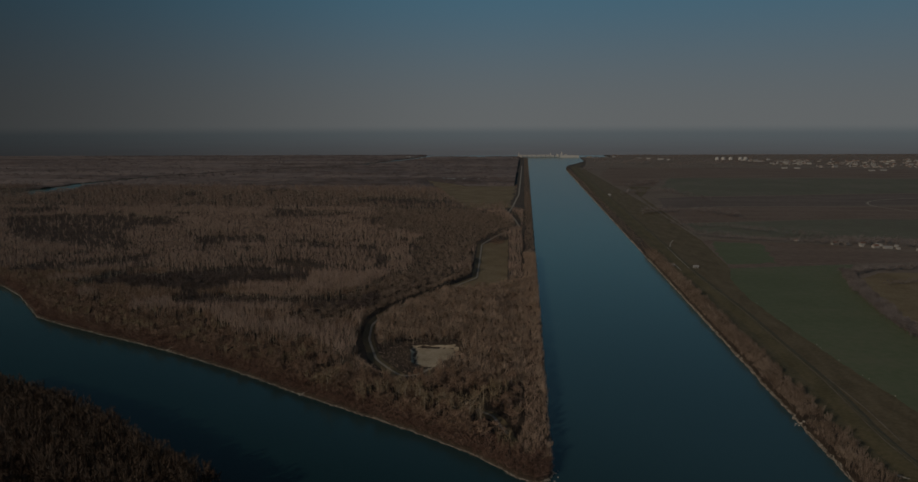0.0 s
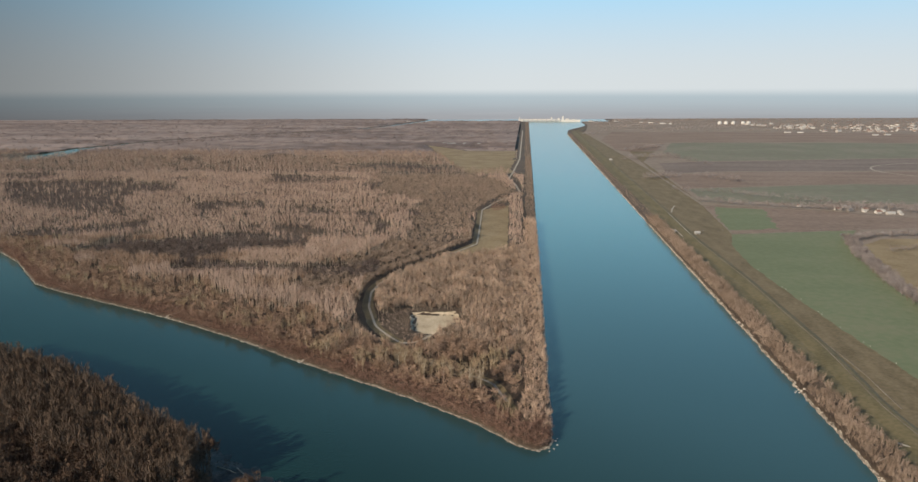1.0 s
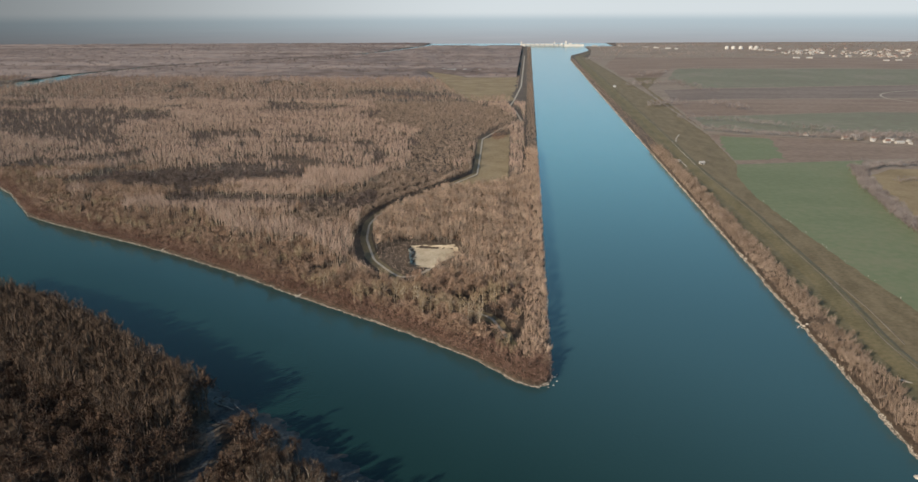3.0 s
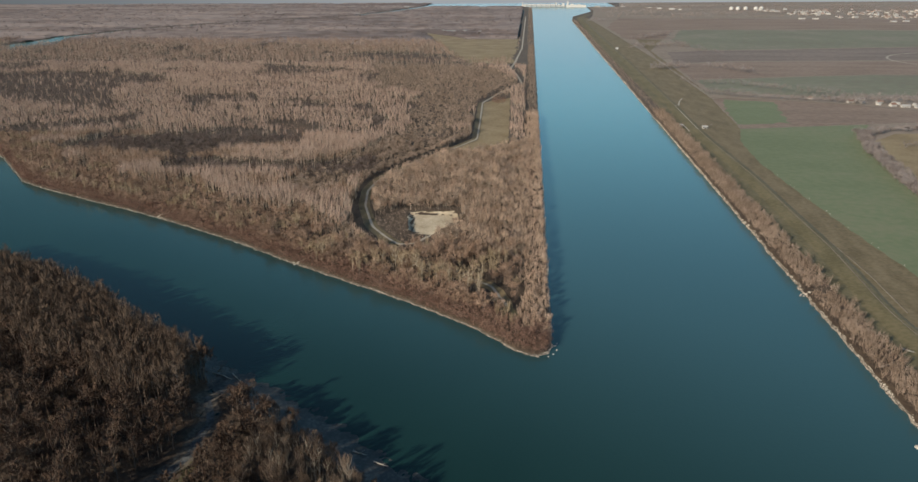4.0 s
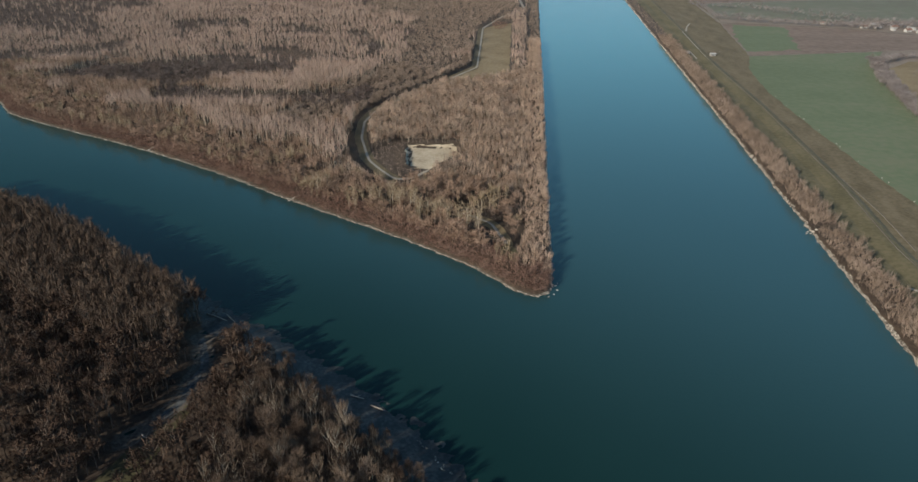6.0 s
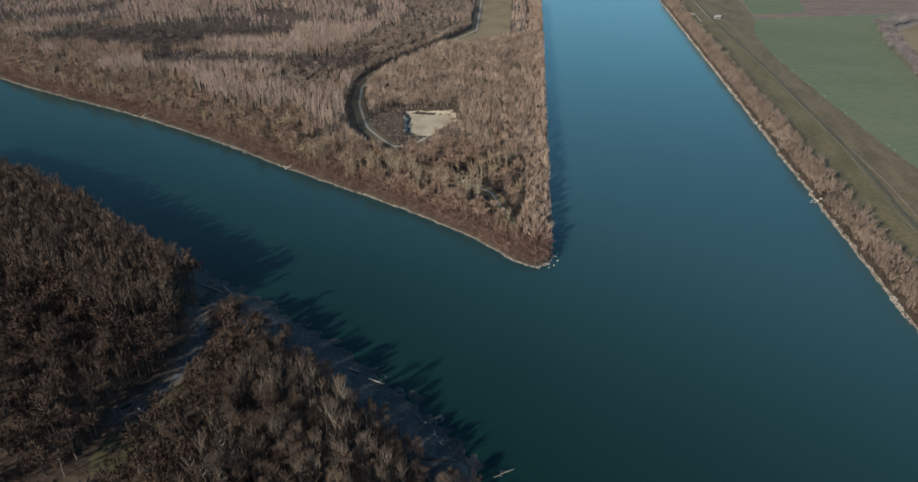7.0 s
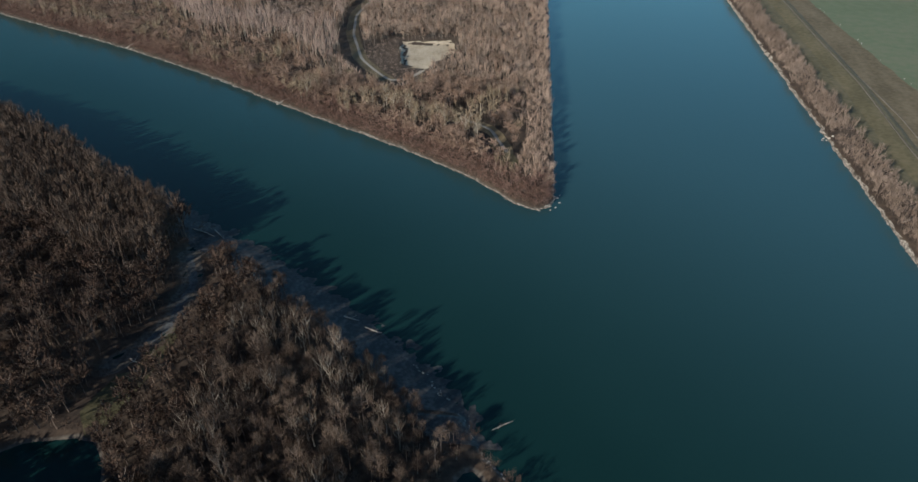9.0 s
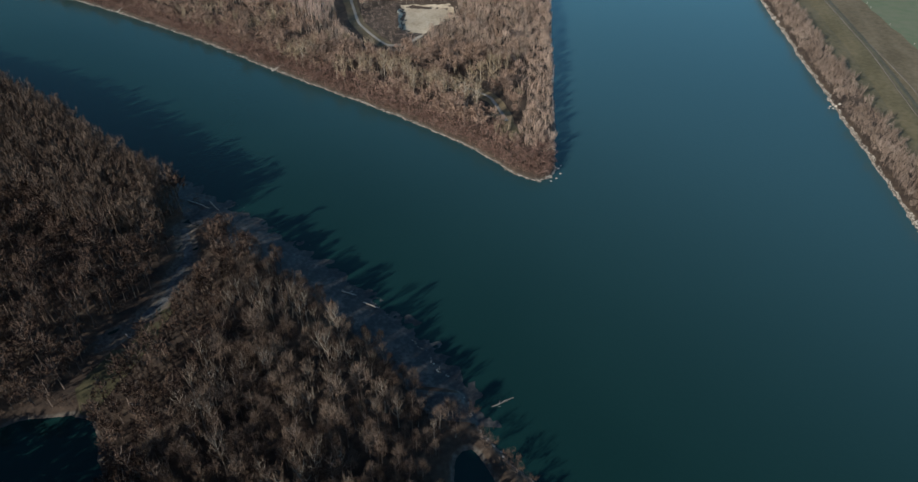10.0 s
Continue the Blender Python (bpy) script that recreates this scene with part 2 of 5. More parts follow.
M_ROOF = material("red_clay_roof", [(0.20, 0.12, 0.095), (0.32, 0.20, 0.16)], 5, fine=0.6, own=0.4)
M_ROOF_GREY = material("grey_sheet_roof", [(0.255, 0.255, 0.255), (0.375, 0.375, 0.367)], 5, fine=0.6, own=0.2)
M_GLASS = material("dark_window_glass", [(0.02, 0.025, 0.03), (0.04, 0.045, 0.05)], 4, rough=0.15, specular=0.5)
M_CONCRETE = material("pale_concrete", [(0.42, 0.41, 0.39), (0.58, 0.57, 0.54)], 12, fine=1.5)
M_STEEL = material("grey_painted_steel", [(0.30, 0.32, 0.33), (0.42, 0.44, 0.45)], 6, fine=0.8, rough=0.5)
M_SHELF = material("wet_shore_gravel", [(0.020, 0.022, 0.024), (0.036, 0.037, 0.038), (0.100, 0.092, 0.082)], 9, rough=0.5, fine=1.6, bump=0.05)
M_TWIG_OLIVE = material("bare_twigs_olive", [(0.200, 0.150, 0.092), (0.310, 0.238, 0.150), (0.420, 0.330, 0.220)], 18, island=0.3, fine=5)
# hedge and copse twigs turned mauve-grey by haze put into the colour
M_TWIG_HAZE = material("bare_twigs_hazed", [(0.150, 0.130, 0.126), (0.218, 0.190, 0.184), (0.285, 0.254, 0.246)], 24, island=0.3, fine=6)
M_WOOD = material("bleached_driftwood", [(0.34, 0.30, 0.25), (0.52, 0.47, 0.40)], 2, fine=0.3)

# ---- the plan ----
CANAL_W = 175.0
SOUTH_SHORE = [(-4000, 1950), (-1500, 830), (-705, 456), (-643, 405), (-555, 313), (-499, 282), (-414, 241), (-352, 211), (-262, 160), (-193, 114),
               (-143, 84), (-95, 55), (-45, 19), (-22, -5), (-9, -11), (-2, -7), (0, 5)]
ISLAND_SHORE = [(-4000, 1650), (-1500, 560), (-700, 235), (-450, 110), (-350, 66), (-290, 34), (-240, -4), (-204, -26), (-175, -45), (-126, -76), (-92, -102),
                (-62, -128), (-35, -160), (-29, -174), (-17, -187), (-4, -200), (6, -216), (0, -222), (-14, -206), (-25, -191), (-33, -181), (-38, -187), (-35, -203), (-27, -225), (-22, -420), (0, -1500)]
CREEK = [(-170, -40), (-178, -57), (-183, -67), (-176, -79), (-171, -90), (-172, -103), (-170, -115), (-175, -129), (-183, -144)]
TRACK = [(-97, 180), (-105, 164), (-119, 156), (-134, 175), (-150, 199), (-169, 257), (-177, 306), (-174, 344), (-151, 404), (-118, 473), (-83, 550), (-87, 672), (-93, 828), (-66, 946), (-28, 1039)]
TRACK_NORTH = [(-28, 1039), (-35, 1120), (-43, 1198), (-58, 1269), (-50, 1400), (-36, 1749), (-34, 3300)]
PIT = [(-125, 239), (-82, 246), (-74, 216), (-90, 199), (-97, 178), (-116, 187)]
MEADOW = [(-90, 835), (-48, 880), (-40, 501), (-86, 470), (-118, 466), (-80, 548), (-84, 672)]
TIP_PATH = [(-62, 98), (-50, 90), (-40, 82), (-28, 50)]
TIP_GLADE = [(-40, 66), (-28, 58), (-20, 38), (-22, 27), (-30, 32)]
CLEARING = [(-176, -180), (-170, -179), (-166, -161), (-164, -141), (-163, -122), (-167, -118), (-177, -146), (-183, -170)]
POND = [(-215, -198), (-196, -184), (-180, -180), (-171, -181), (-164, -190), (-157, -202), (-150, -213), (-160, -222), (-190, -227), (-222, -222)]
FAR_CLEAR = [(-387, 2280), (-215, 2038), (-48, 2047), (-56, 1383), (-161, 1376), (-230, 1600)]
FAR_RIVER = [(-3200, 1500), (-1900, 1560), (-1560, 1690), (-1640, 2080), (-1568, 2440), (-1348, 2810), (-932, 3334), (-820, 3700), (-700, 4300), (-600, 5200)]


def inside(poly, x, y):
    hit = np.zeros(np.shape(x), bool)
    for (ax, ay), (bx, by) in zip(poly, poly[1:] + poly[:1]):
        if ay != by:
            hit ^= ((ay > y) != (by > y)) & (x < (bx - ax) * (y - ay) / (by - ay) + ax)
    return hit


def away(line, x, y, closed=False):
    """Distance from a broken line."""
    d = np.full(np.shape(x), 1e9)
    for (ax, ay), (bx, by) in zip(line, line[1:] + (line[:1] if closed else [])):
        ux, uy = bx - ax, by - ay
        k = np.clip(((x - ax) * ux + (y - ay) * uy) / (ux * ux + uy * uy + 1e-9), 0, 1)
        d = np.minimum(d, np.hypot(x - ax - k * ux, y - ay - k * uy))
    return d


def wobble(x, y, size, seed):
    """Cheap smooth noise in -1..1 from a few sines."""
    r = np.random.RandomState(seed)
    v = 0
    for k in range(5):
        a, p, f = r.uniform(0, 6.3), r.uniform(0, 6.3), (1.0 + 0.45 * k) * 6.283 / size
        v = v + np.sin((x * math.cos(a) + y * math.sin(a)) * f + p + 1.7 * np.sin(0.6 * f * (y * math.cos(a) - x * math.sin(a)) + k)) / (1 + 0.4 * k)
    return v / 2.6


WEST_LAND = SOUTH_SHORE + [(0, 4347), (-700, 4347), (-700, 20000), (-9000, 20000), (-9000, 1950)]
EAST_LAND = [(CANAL_W, -6000), (CANAL_W, 3000), (200, 3350), (320, 3800), (330, 4347), (520, 4347), (620, 20000), (9000, 20000), (9000, -6000)]
ISLAND = ISLAND_SHORE + [(0, -6000), (-9000, -6000), (-9000, 1650)]


def shore(x, y):
    """Signed distance from the water's edge, positive on land."""
    x, y = np.asarray(x, float), np.asarray(y, float)
    sx = x + 0.9 * wobble(x, y, 23, 3) + 0.5 * wobble(x, y, 9, 4)
    sy = y + 0.9 * wobble(x, y, 27, 5) + 0.5 * wobble(x, y, 8, 6)
    best = np.full(x.shape, -1e9)
    for poly in (WEST_LAND, EAST_LAND, ISLAND):
        d = away(poly, sx, sy, True)
        best = np.maximum(best, np.where(inside(poly, sx, sy), d, -d))
    best = np.minimum(best, away(CREEK, sx, sy) - 4.2)
    pond = away(POND, sx, sy, True)
    best = np.minimum(best, np.where(inside(POND, sx, sy), -pond, pond))
    best = np.minimum(best, away(FAR_RIVER, x, y) - 17 - 46 * np.exp(-((x + 1570) / 120) ** 2 - ((y - 1800) / 260) ** 2))
    return best


def height(x, y):
    x, y = np.asarray(x, float), np.asarray(y, float)
    s = shore(x, y)
    island = inside(ISLAND, x, y)
    beach = np.where(island & (x > -230), np.where(y > -158, 0.10, 0.5), 0.55)
    z = np.minimum(np.clip(s * 0.55, -3.0, 1.8), np.clip(np.where(island, away(ISLAND_SHORE, x, y), 99) * beach + 0.1, 0, 1.8) * np.where(s > 0, 1, 99))
    z = np.where(s > 0, z, np.clip(s * 0.55, -3.0, 0))
    # shallow creek bed with gravel bars
    bed = (away(CREEK, x, y) < 4.4) & (y < -60)
    z = np.where(bed, np.maximum(z, 0.06 + 0.1 * wobble(x, y, 13, 18)), z)
    # sand quarry
    qx, qy = x + 2.2 * wobble(x, y, 19, 14), y + 2.2 * wobble(x, y, 17, 15)
    d = away(PIT, qx, qy, True)
    z = z - np.where(inside(PIT, qx, qy), np.clip(d / 4, 0, 1) * (1.3 + 0.12 * wobble(x, y, 22, 16)), 0)
    z = z + np.where(inside(PIT, qx, qy), 0, 0.9 * np.exp(-(d / 2.5) ** 2)) * (0.5 + 0.5 * wobble(x, y, 16, 17))
    z = z + 1.5 * np.exp(-(away([(-127, 238), (-121, 216), (-117, 188)], x, y) / 2.6) ** 2)
    return z


# ---- mesh helpers ----
import itertools

from mathutils.geometry import delaunay_2d_cdt


def mesh_object(name, verts, faces, mats, parent=None, index=None, smooth=False):
    """An object from arrays: verts (n, 3) and faces (m, 3) or (m, 4)."""
    verts, faces = np.asarray(verts, np.float32), np.asarray(faces, np.int32)
    me = bpy.data.meshes.new(name)
    k = faces.shape[1]
    me.vertices.add(len(verts))
    me.vertices.foreach_set("co", verts.ravel())
    me.loops.add(faces.size)
    me.loops.foreach_set("vertex_index", faces.ravel())
    me.polygons.add(len(faces))
    me.polygons.foreach_set("loop_start", np.arange(0, faces.size, k, dtype=np.int32))
    if index is not None:
        me.polygons.foreach_set("material_index", np.asarray(index, np.int32))
    me.polygons.foreach_set("use_smooth", np.full(len(faces), smooth))
    for m in mats:
        me.materials.append(m)
    me.update(calc_edges=True)
    me.validate()
    ob = new(name, me)
    ob.parent = parent
    return ob


def from_bmesh(name, bm, mat, parent=None, label=""):
    me = bpy.data.meshes.new(name)
    bm.to_mesh(me)
    bm.free()
    me.materials.append(mat)
    ob = new(name, me)
    ob.parent = parent
    return tagged(ob, label)


def box(bm, x0, y0, z0, x1, y1, z1):
    vs = [bm.verts.new(p) for p in ((x0, y0, z0), (x1, y0, z0), (x1, y1, z0), (x0, y1, z0), (x0, y0, z1), (x1, y0, z1), (x1, y1, z1), (x0, y1, z1))]
    for f in ((3, 2, 1, 0), (4, 5, 6, 7), (0, 1, 5, 4), (1, 2, 6, 5), (2, 3, 7, 6), (3, 0, 4, 7)):
        bm.faces.new([vs[i] for i in f])


def axis(*stretches):
    """Grid lines: (start, end, step) stretches joined."""
    out = []
    for a, b, s in stretches:
        out.extend(np.arange(a, b, s))
    return np.array(out)


def grid_sheet(name, xs, ys, mats, zf, keep=None):
    gx, gy = np.meshgrid(xs, ys)
    z = zf(gx.ravel(), gy.ravel())
    verts = np.stack([gx.ravel(), gy.ravel(), z], 1)
    n = len(xs)
    i, j = np.meshgrid(np.arange(n - 1), np.arange(len(ys) - 1))
    a = (j * n + i).ravel()
    faces = np.stack([a, a + 1, a + n + 1, a + n], 1)
    if keep is not None:
        c = verts[faces].mean(1)
        faces = faces[keep(c[:, 0], c[:, 1])]
    return mesh_object(name, verts, faces, mats, smooth=True)


def ribbon(name, line, width, mat, lift=0.08, step=4.0):
    """A strip of track that follows the ground."""
    p = np.array(line, float)
    seg = np.hypot(*np.diff(p, axis=0).T)
    along = np.concatenate([[0], np.cumsum(seg)])
    t = np.arange(0, along[-1], step)
    x, y = np.interp(t, along, p[:, 0]), np.interp(t, along, p[:, 1])
    for _ in range(3):
        x[1:-1], y[1:-1] = (x[:-2] + 2 * x[1:-1] + x[2:]) / 4, (y[:-2] + 2 * y[1:-1] + y[2:]) / 4
    dx, dy = np.gradient(x), np.gradient(y)
    n = np.hypot(dx, dy)
    w = width / 2 * (1 + 0.12 * wobble(x, y, 30, 8))
    cols = []
    for k in (-1, -0.4, 0.4, 1):
        px, py = x - dy / n * w * k, y + dx / n * w * k
        cols.append(np.stack([px, py, height(px, py) + lift * (1 if abs(k) < 1 else 0.2)], 1))
    verts = np.stack(cols, 1).reshape(-1, 3)
    a = (np.arange(len(x) - 1)[:, None] * 4 + np.arange(3)[None]).ravel()
    return mesh_object(name, verts, np.stack([a, a + 1, a + 5, a + 4], 1), [mat], smooth=True)


LIFTS = itertools.count()


def patch(name, outline, mat, label, lift=0.0, step=12.0, rag=2.0):
    """A field: a sheet laid on the ground inside an outline, with a slightly ragged edge."""
    lift = lift + 0.09 + 0.009 * next(LIFTS)
    p = np.array(outline, float)
    lo, hi = p.min(0) - step, p.max(0) + step
    pts = []
    for (ax, ay), (bx, by) in zip(outline, outline[1:] + outline[:1]):
        n = max(1, int(math.hypot(bx - ax, by - ay) / step))
        for k in range(n):
            x, y = ax + (bx - ax) * k / n, ay + (by - ay) * k / n
            pts.append((x + rag * float(wobble(x, y, 40, 11)), y + rag * float(wobble(x, y, 37, 12))))
    gx, gy = np.meshgrid(np.arange(lo[0], hi[0], step * 1.3), np.arange(lo[1], hi[1], step * 1.3))
    gx, gy = gx.ravel(), gy.ravel()
    ring = [(float(x), float(y)) for x, y in pts]
    ok = inside(ring, gx, gy) & (away(ring, gx, gy, True) > step * 0.4)
    flat = [Vector(q) for q in ring] + [Vector((float(x), float(y))) for x, y in zip(gx[ok], gy[ok])]
    n = len(ring)
    made = delaunay_2d_cdt(flat, [(k, (k + 1) % n) for k in range(n)], [list(range(n))], 1, 0.001)
    co = np.array([v[:] for v in made[0]])
    tri = np.array([f if (co[f[1]] - co[f[0]])[0] * (co[f[2]] - co[f[0]])[1] - (co[f[1]] - co[f[0]])[1] * (co[f[2]] - co[f[0]])[0] > 0 else f[::-1] for f in made[2]])
    ob = mesh_object(name, np.column_stack([co, height(co[:, 0], co[:, 1]) + lift]), tri, [mat], smooth=True)
    return tagged(ob, label, "field", kind="structure")


# ---- ground and water ----
XS = axis((-9000, -3000, 400), (-3000, -1900, 80), (-1900, -720, 30), (-720, -230, 7), (-230, -20, 3.0), (-20, 8, 1.6), (8, 168, 20), (168, 200, 1.6), (200, 272, 8), (272, 640, 24), (640, 2400, 90), (2400, 9001, 500))
YS = axis((-3000, -500, 250), (-500, -240, 20), (-240, 60, 3.0), (60, 520, 5.5), (520, 1100, 12), (1100, 3000, 32), (3000, 5600, 50), (5600, 20001, 900))
ground = tagged(grid_sheet("ground", XS, YS, [M_GROUND], height), "flat river plain of brown leaf litter with gravel banks", "ground", kind="structure")
wx, wy = axis((-9000, -1000, 1000), (-1000, 1000, 100), (1000, 9001, 1000)), axis((-3000, -500, 500), (-500, 1000, 100), (1000, 20001, 1000))
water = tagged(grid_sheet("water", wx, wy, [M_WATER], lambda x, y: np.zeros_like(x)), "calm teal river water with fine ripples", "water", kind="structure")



def shelf_height(x, y):
    d = np.where(inside(ISLAND, x, y), 1, -1) * away(ISLAND_SHORE, x, y)
    over = height(x, y) + 0.05
    flat = 0.018 * (d + 3.0) + 0.10 * wobble(x, y, 21, 71) + 0.05 * wobble(x, y, 7, 72)
    return np.where(d > 0, np.maximum(over, np.clip(flat, -0.3, 0.3)), np.clip(flat, -0.3, 0.09))


def on_shelf(x, y):
    d = np.where(inside(ISLAND, x, y), 1, -1) * away(ISLAND_SHORE, x, y)
    return (d > -9) & (d < 17 + 2 * wobble(x, y, 20, 73)) & (y > -172)


tagged(grid_sheet("gravel_shelf", np.arange(-215, -12, 1.3), np.arange(-172, -8, 1.3), [M_SHELF], shelf_height, on_shelf), "wet grey gravel shelf along the island's shore", "gravel bank", kind="structure")

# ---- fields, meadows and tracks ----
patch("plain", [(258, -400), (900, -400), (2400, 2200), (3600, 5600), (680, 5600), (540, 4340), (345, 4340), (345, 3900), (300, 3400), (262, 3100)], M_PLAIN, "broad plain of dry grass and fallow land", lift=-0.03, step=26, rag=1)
patch("quarry_floor", PIT, M_SAND, "bare pale sand floor of a small quarry", step=2, rag=2.0)
patch("meadow", MEADOW, M_MEADOW, "dry ochre meadow beside the gravel track", step=8)
patch("glade", TIP_GLADE, M_GRASS, "small green glade among bare trees", step=4, rag=1)
patch("path_verge", [(-66, 101), (-50, 95), (-37, 86), (-26, 60), (-24, 50), (-31, 52), (-42, 76), (-52, 84), (-66, 92)], M_MEADOW, "yellowish grass beside the footpath", step=3, rag=0.8)
patch("clearing", CLEARING, M_GLADE, "dry grassy clearing on the wooded island", step=4, rag=1)
patch("far_meadow", FAR_CLEAR, M_MEADOW, "distant pale clearing in the woodland", step=30, rag=8)
patch("levee_grass", [(196, -400), (222, -400), (222, 1500), (240, 3200), (320, 3600), (205, 3200), (190, 2000), (196, 900)], M_GRASS, "olive grass slope of the levee", lift=0.25, step=5, rag=1.2)
patch("levee_berm", [(219, -400), (262, -400), (266, 113), (258, 225), (253, 341), (250, 449), (258, 560), (280, 642), (300, 900), (300, 1500), (260, 3200), (236, 3200), (219, 1500)], M_GRASS_DRY, "brown grass berm behind the levee road", lift=0.25, step=5, rag=1.2)
patch("crop_field", [(258, -400), (261, 113), (253, 225), (248, 341), (245, 449), (253, 560), (276, 640), (407, 670), (470, 684), (425, 606), (420, 588), (397, 504), (369, 361), (362, 250), (380, -400)], M_CROP, "wide green field of winter crop", step=16, rag=1.5)
patch("ploughed_field", [(284, 648), (420, 678), (600, 716), (900, 740), (620, 800), (540, 830), (486, 862), (377, 890), (330, 910), (300, 890)], M_PLOUGH, "brown ploughed field below the village", step=16)
patch("crop_strip", [(284, 672), (362, 690), (378, 780), (396, 866), (318, 890), (296, 780)], M_CROP, "strip of green winter crop", lift=0.1, rag=7, step=12)
patch("hedged_field", [(426, 570), (476, 622), (700, 650), (900, 640), (900, -200), (392, -200), (378, 250), (384, 355), (410, 500)], M_MEADOW, "ochre fallow field inside a hedge", step=16)
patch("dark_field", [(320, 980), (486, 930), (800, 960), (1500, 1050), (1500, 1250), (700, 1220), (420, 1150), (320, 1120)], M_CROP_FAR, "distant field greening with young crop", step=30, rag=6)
patch("grey_field", [(320, 1130), (420, 1160), (700, 1230), (1700, 1270), (1900, 1500), (860, 1480), (480, 1440), (320, 1380)], M_PLOUGH, "wide distant ploughed field", step=30, rag=6)
patch("moist_field", [(330, 1400), (480, 1460), (860, 1500), (1250, 1540), (1900, 1560), (1800, 1900), (1200, 1850), (476, 1700), (360, 1660)], M_PLOUGH_DARK, "wide dark brown ploughed field", step=30, rag=6)
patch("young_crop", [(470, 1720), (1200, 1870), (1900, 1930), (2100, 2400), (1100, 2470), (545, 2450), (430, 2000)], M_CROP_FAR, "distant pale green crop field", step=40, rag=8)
patch("fallow", [(300, 2050), (420, 2060), (530, 2470), (1100, 2500), (2200, 2430), (2600, 2950), (1250, 3150), (400, 3150), (290, 2600)], M_PLOUGH, "distant brown fallow fields", step=50, rag=10)
patch("rough_pasture", [(306, 905), (322, 1700), (416, 2050), (330, 2050), (306, 1500)], M_GRASS_DRY, "rough brown pasture with scrub", step=20, rag=4)
tagged(ribbon("track_verge", [(x - 1.5, y + 1) for x, y in TRACK[2:-2]], 11.0, M_GRASS_DRY, lift=0.2, step=5), "grassy verge beside the gravel track", "verge", kind="structure")
tagged(ribbon("gravel_track", TRACK, 3.4, M_TRACK, lift=0.3), "pale gravel track bending through bare woodland", "track", kind="structure")
tagged(ribbon("creek_bed", CREEK[2:-1], 4.0, M_BED, lift=0.12, step=2), "pale wet gravel bed of a shallow creek", "creek bed", kind="structure")
tagged(ribbon("canal_track", TRACK_NORTH, 4.6, M_TRACK, lift=0.42, step=12), "straight pale track along the canal", "track", kind="structure")
tagged(ribbon("footpath", TIP_PATH, 2.4, M_TRACK, lift=0.35, step=2), "narrow trodden path near the point", "path", kind="structure")
LEVEE = [(219, -400), (219, 23), (217, 62), (224, 173), (224, 271), (225, 383), (219, 572), (219, 640), (222, 820), (224, 1500), (226, 3200)]


def embankment(line, profile, mat, step=8.0):
    """A long low dyke: a profile of (side, rise) swept along a line over the ground."""
    p = np.array(line, float)
    along = np.concatenate([[0], np.cumsum(np.hypot(*np.diff(p, axis=0).T))])
    t = np.arange(0, along[-1], step)
    x, y = np.interp(t, along, p[:, 0]), np.interp(t, along, p[:, 1])
    for _ in range(3):
        x[1:-1], y[1:-1] = (x[:-2] + 2 * x[1:-1] + x[2:]) / 4, (y[:-2] + 2 * y[1:-1] + y[2:]) / 4
    dx, dy = np.gradient(x), np.gradient(y)
    n = np.hypot(dx, dy)
    rows = []
    for side, rise in profile:
        px_, py_ = x + dy / n * (side + 0.5 * wobble(x, y, 38, 19)), y - dx / n * side
        rows.append(np.stack([px_, py_, height(px_, py_) + rise + (0.12 * wobble(x, y, 25, 20) if rise > 1 else 0)], 1))
    m = len(profile)
    verts = np.stack(rows, 1).reshape(-1, 3)
    a = (np.arange(len(x) - 1)[:, None] * m + np.arange(m - 1)[None]).ravel()
    return mesh_object("levee", verts, np.stack([a + m, a + m + 1, a + 1, a], 1), [mat])


tagged(embankment(LEVEE, ((-15, 0.1), (-12, 0.5), (-4, 1.75), (-2, 1.95), (2, 1.95), (3, 1.75), (6.2, 0.5), (8, 0.1)), M_GRASS), "long low grass dyke beside the canal", "levee", kind="structure")
tagged(ribbon("levee_road", LEVEE, 2.2, M_ROAD, lift=2.12, step=6), "narrow grey road on the levee", "road", kind="structure")
tagged(ribbon("access_road", [(219, 626), (219, 640), (220.3, 720), (222, 815)], 2.0, M_TRACK, lift=2.2, step=6), "pale gravel stretch of the levee road", "road", kind="structure")
tagged(ribbon("access_ramp", [(230, 822), (238, 860), (250, 896)], 3.2, M_TRACK, lift=0.75, step=3), "pale gravel ramp down from the levee", "road", kind="structure")
tagged(ribbon("access_spur", [(206, 618), (206, 640), (206, 668)], 2.6, M_TRACK, lift=0.75, step=3), "short pale track below the levee", "track", kind="structure")
tagged(ribbon("side_track", [(203, 14), (212, 6), (222, -2)], 2.4, M_TRACK, lift=0.72, step=2), "short pale ramp up the levee", "track", kind="structure")
tagged(ribbon("berm_track", [(225, 238), (228, 205), (231, 170), (232, 120), (229, 60)], 1.8, M_ROAD, lift=0.78, step=3), "faint second track beside the levee road", "track", kind="structure")
tagged(ribbon("village_road", [(300, 905), (377, 893), (486, 865), (540, 832), (620, 790), (900, 735)], 4.5, M_ROAD, lift=0.42, step=12), "country road below the village", "road", kind="structure")
tagged(ribbon("curved_road", [(1300, 1760), (1052, 1694), (940, 1642), (884, 1568), (863, 1475), (920, 1370), (1200, 1180)], 9.0, M_TRACK, lift=0.3, step=25), "pale curving farm road", "road", kind="structure")
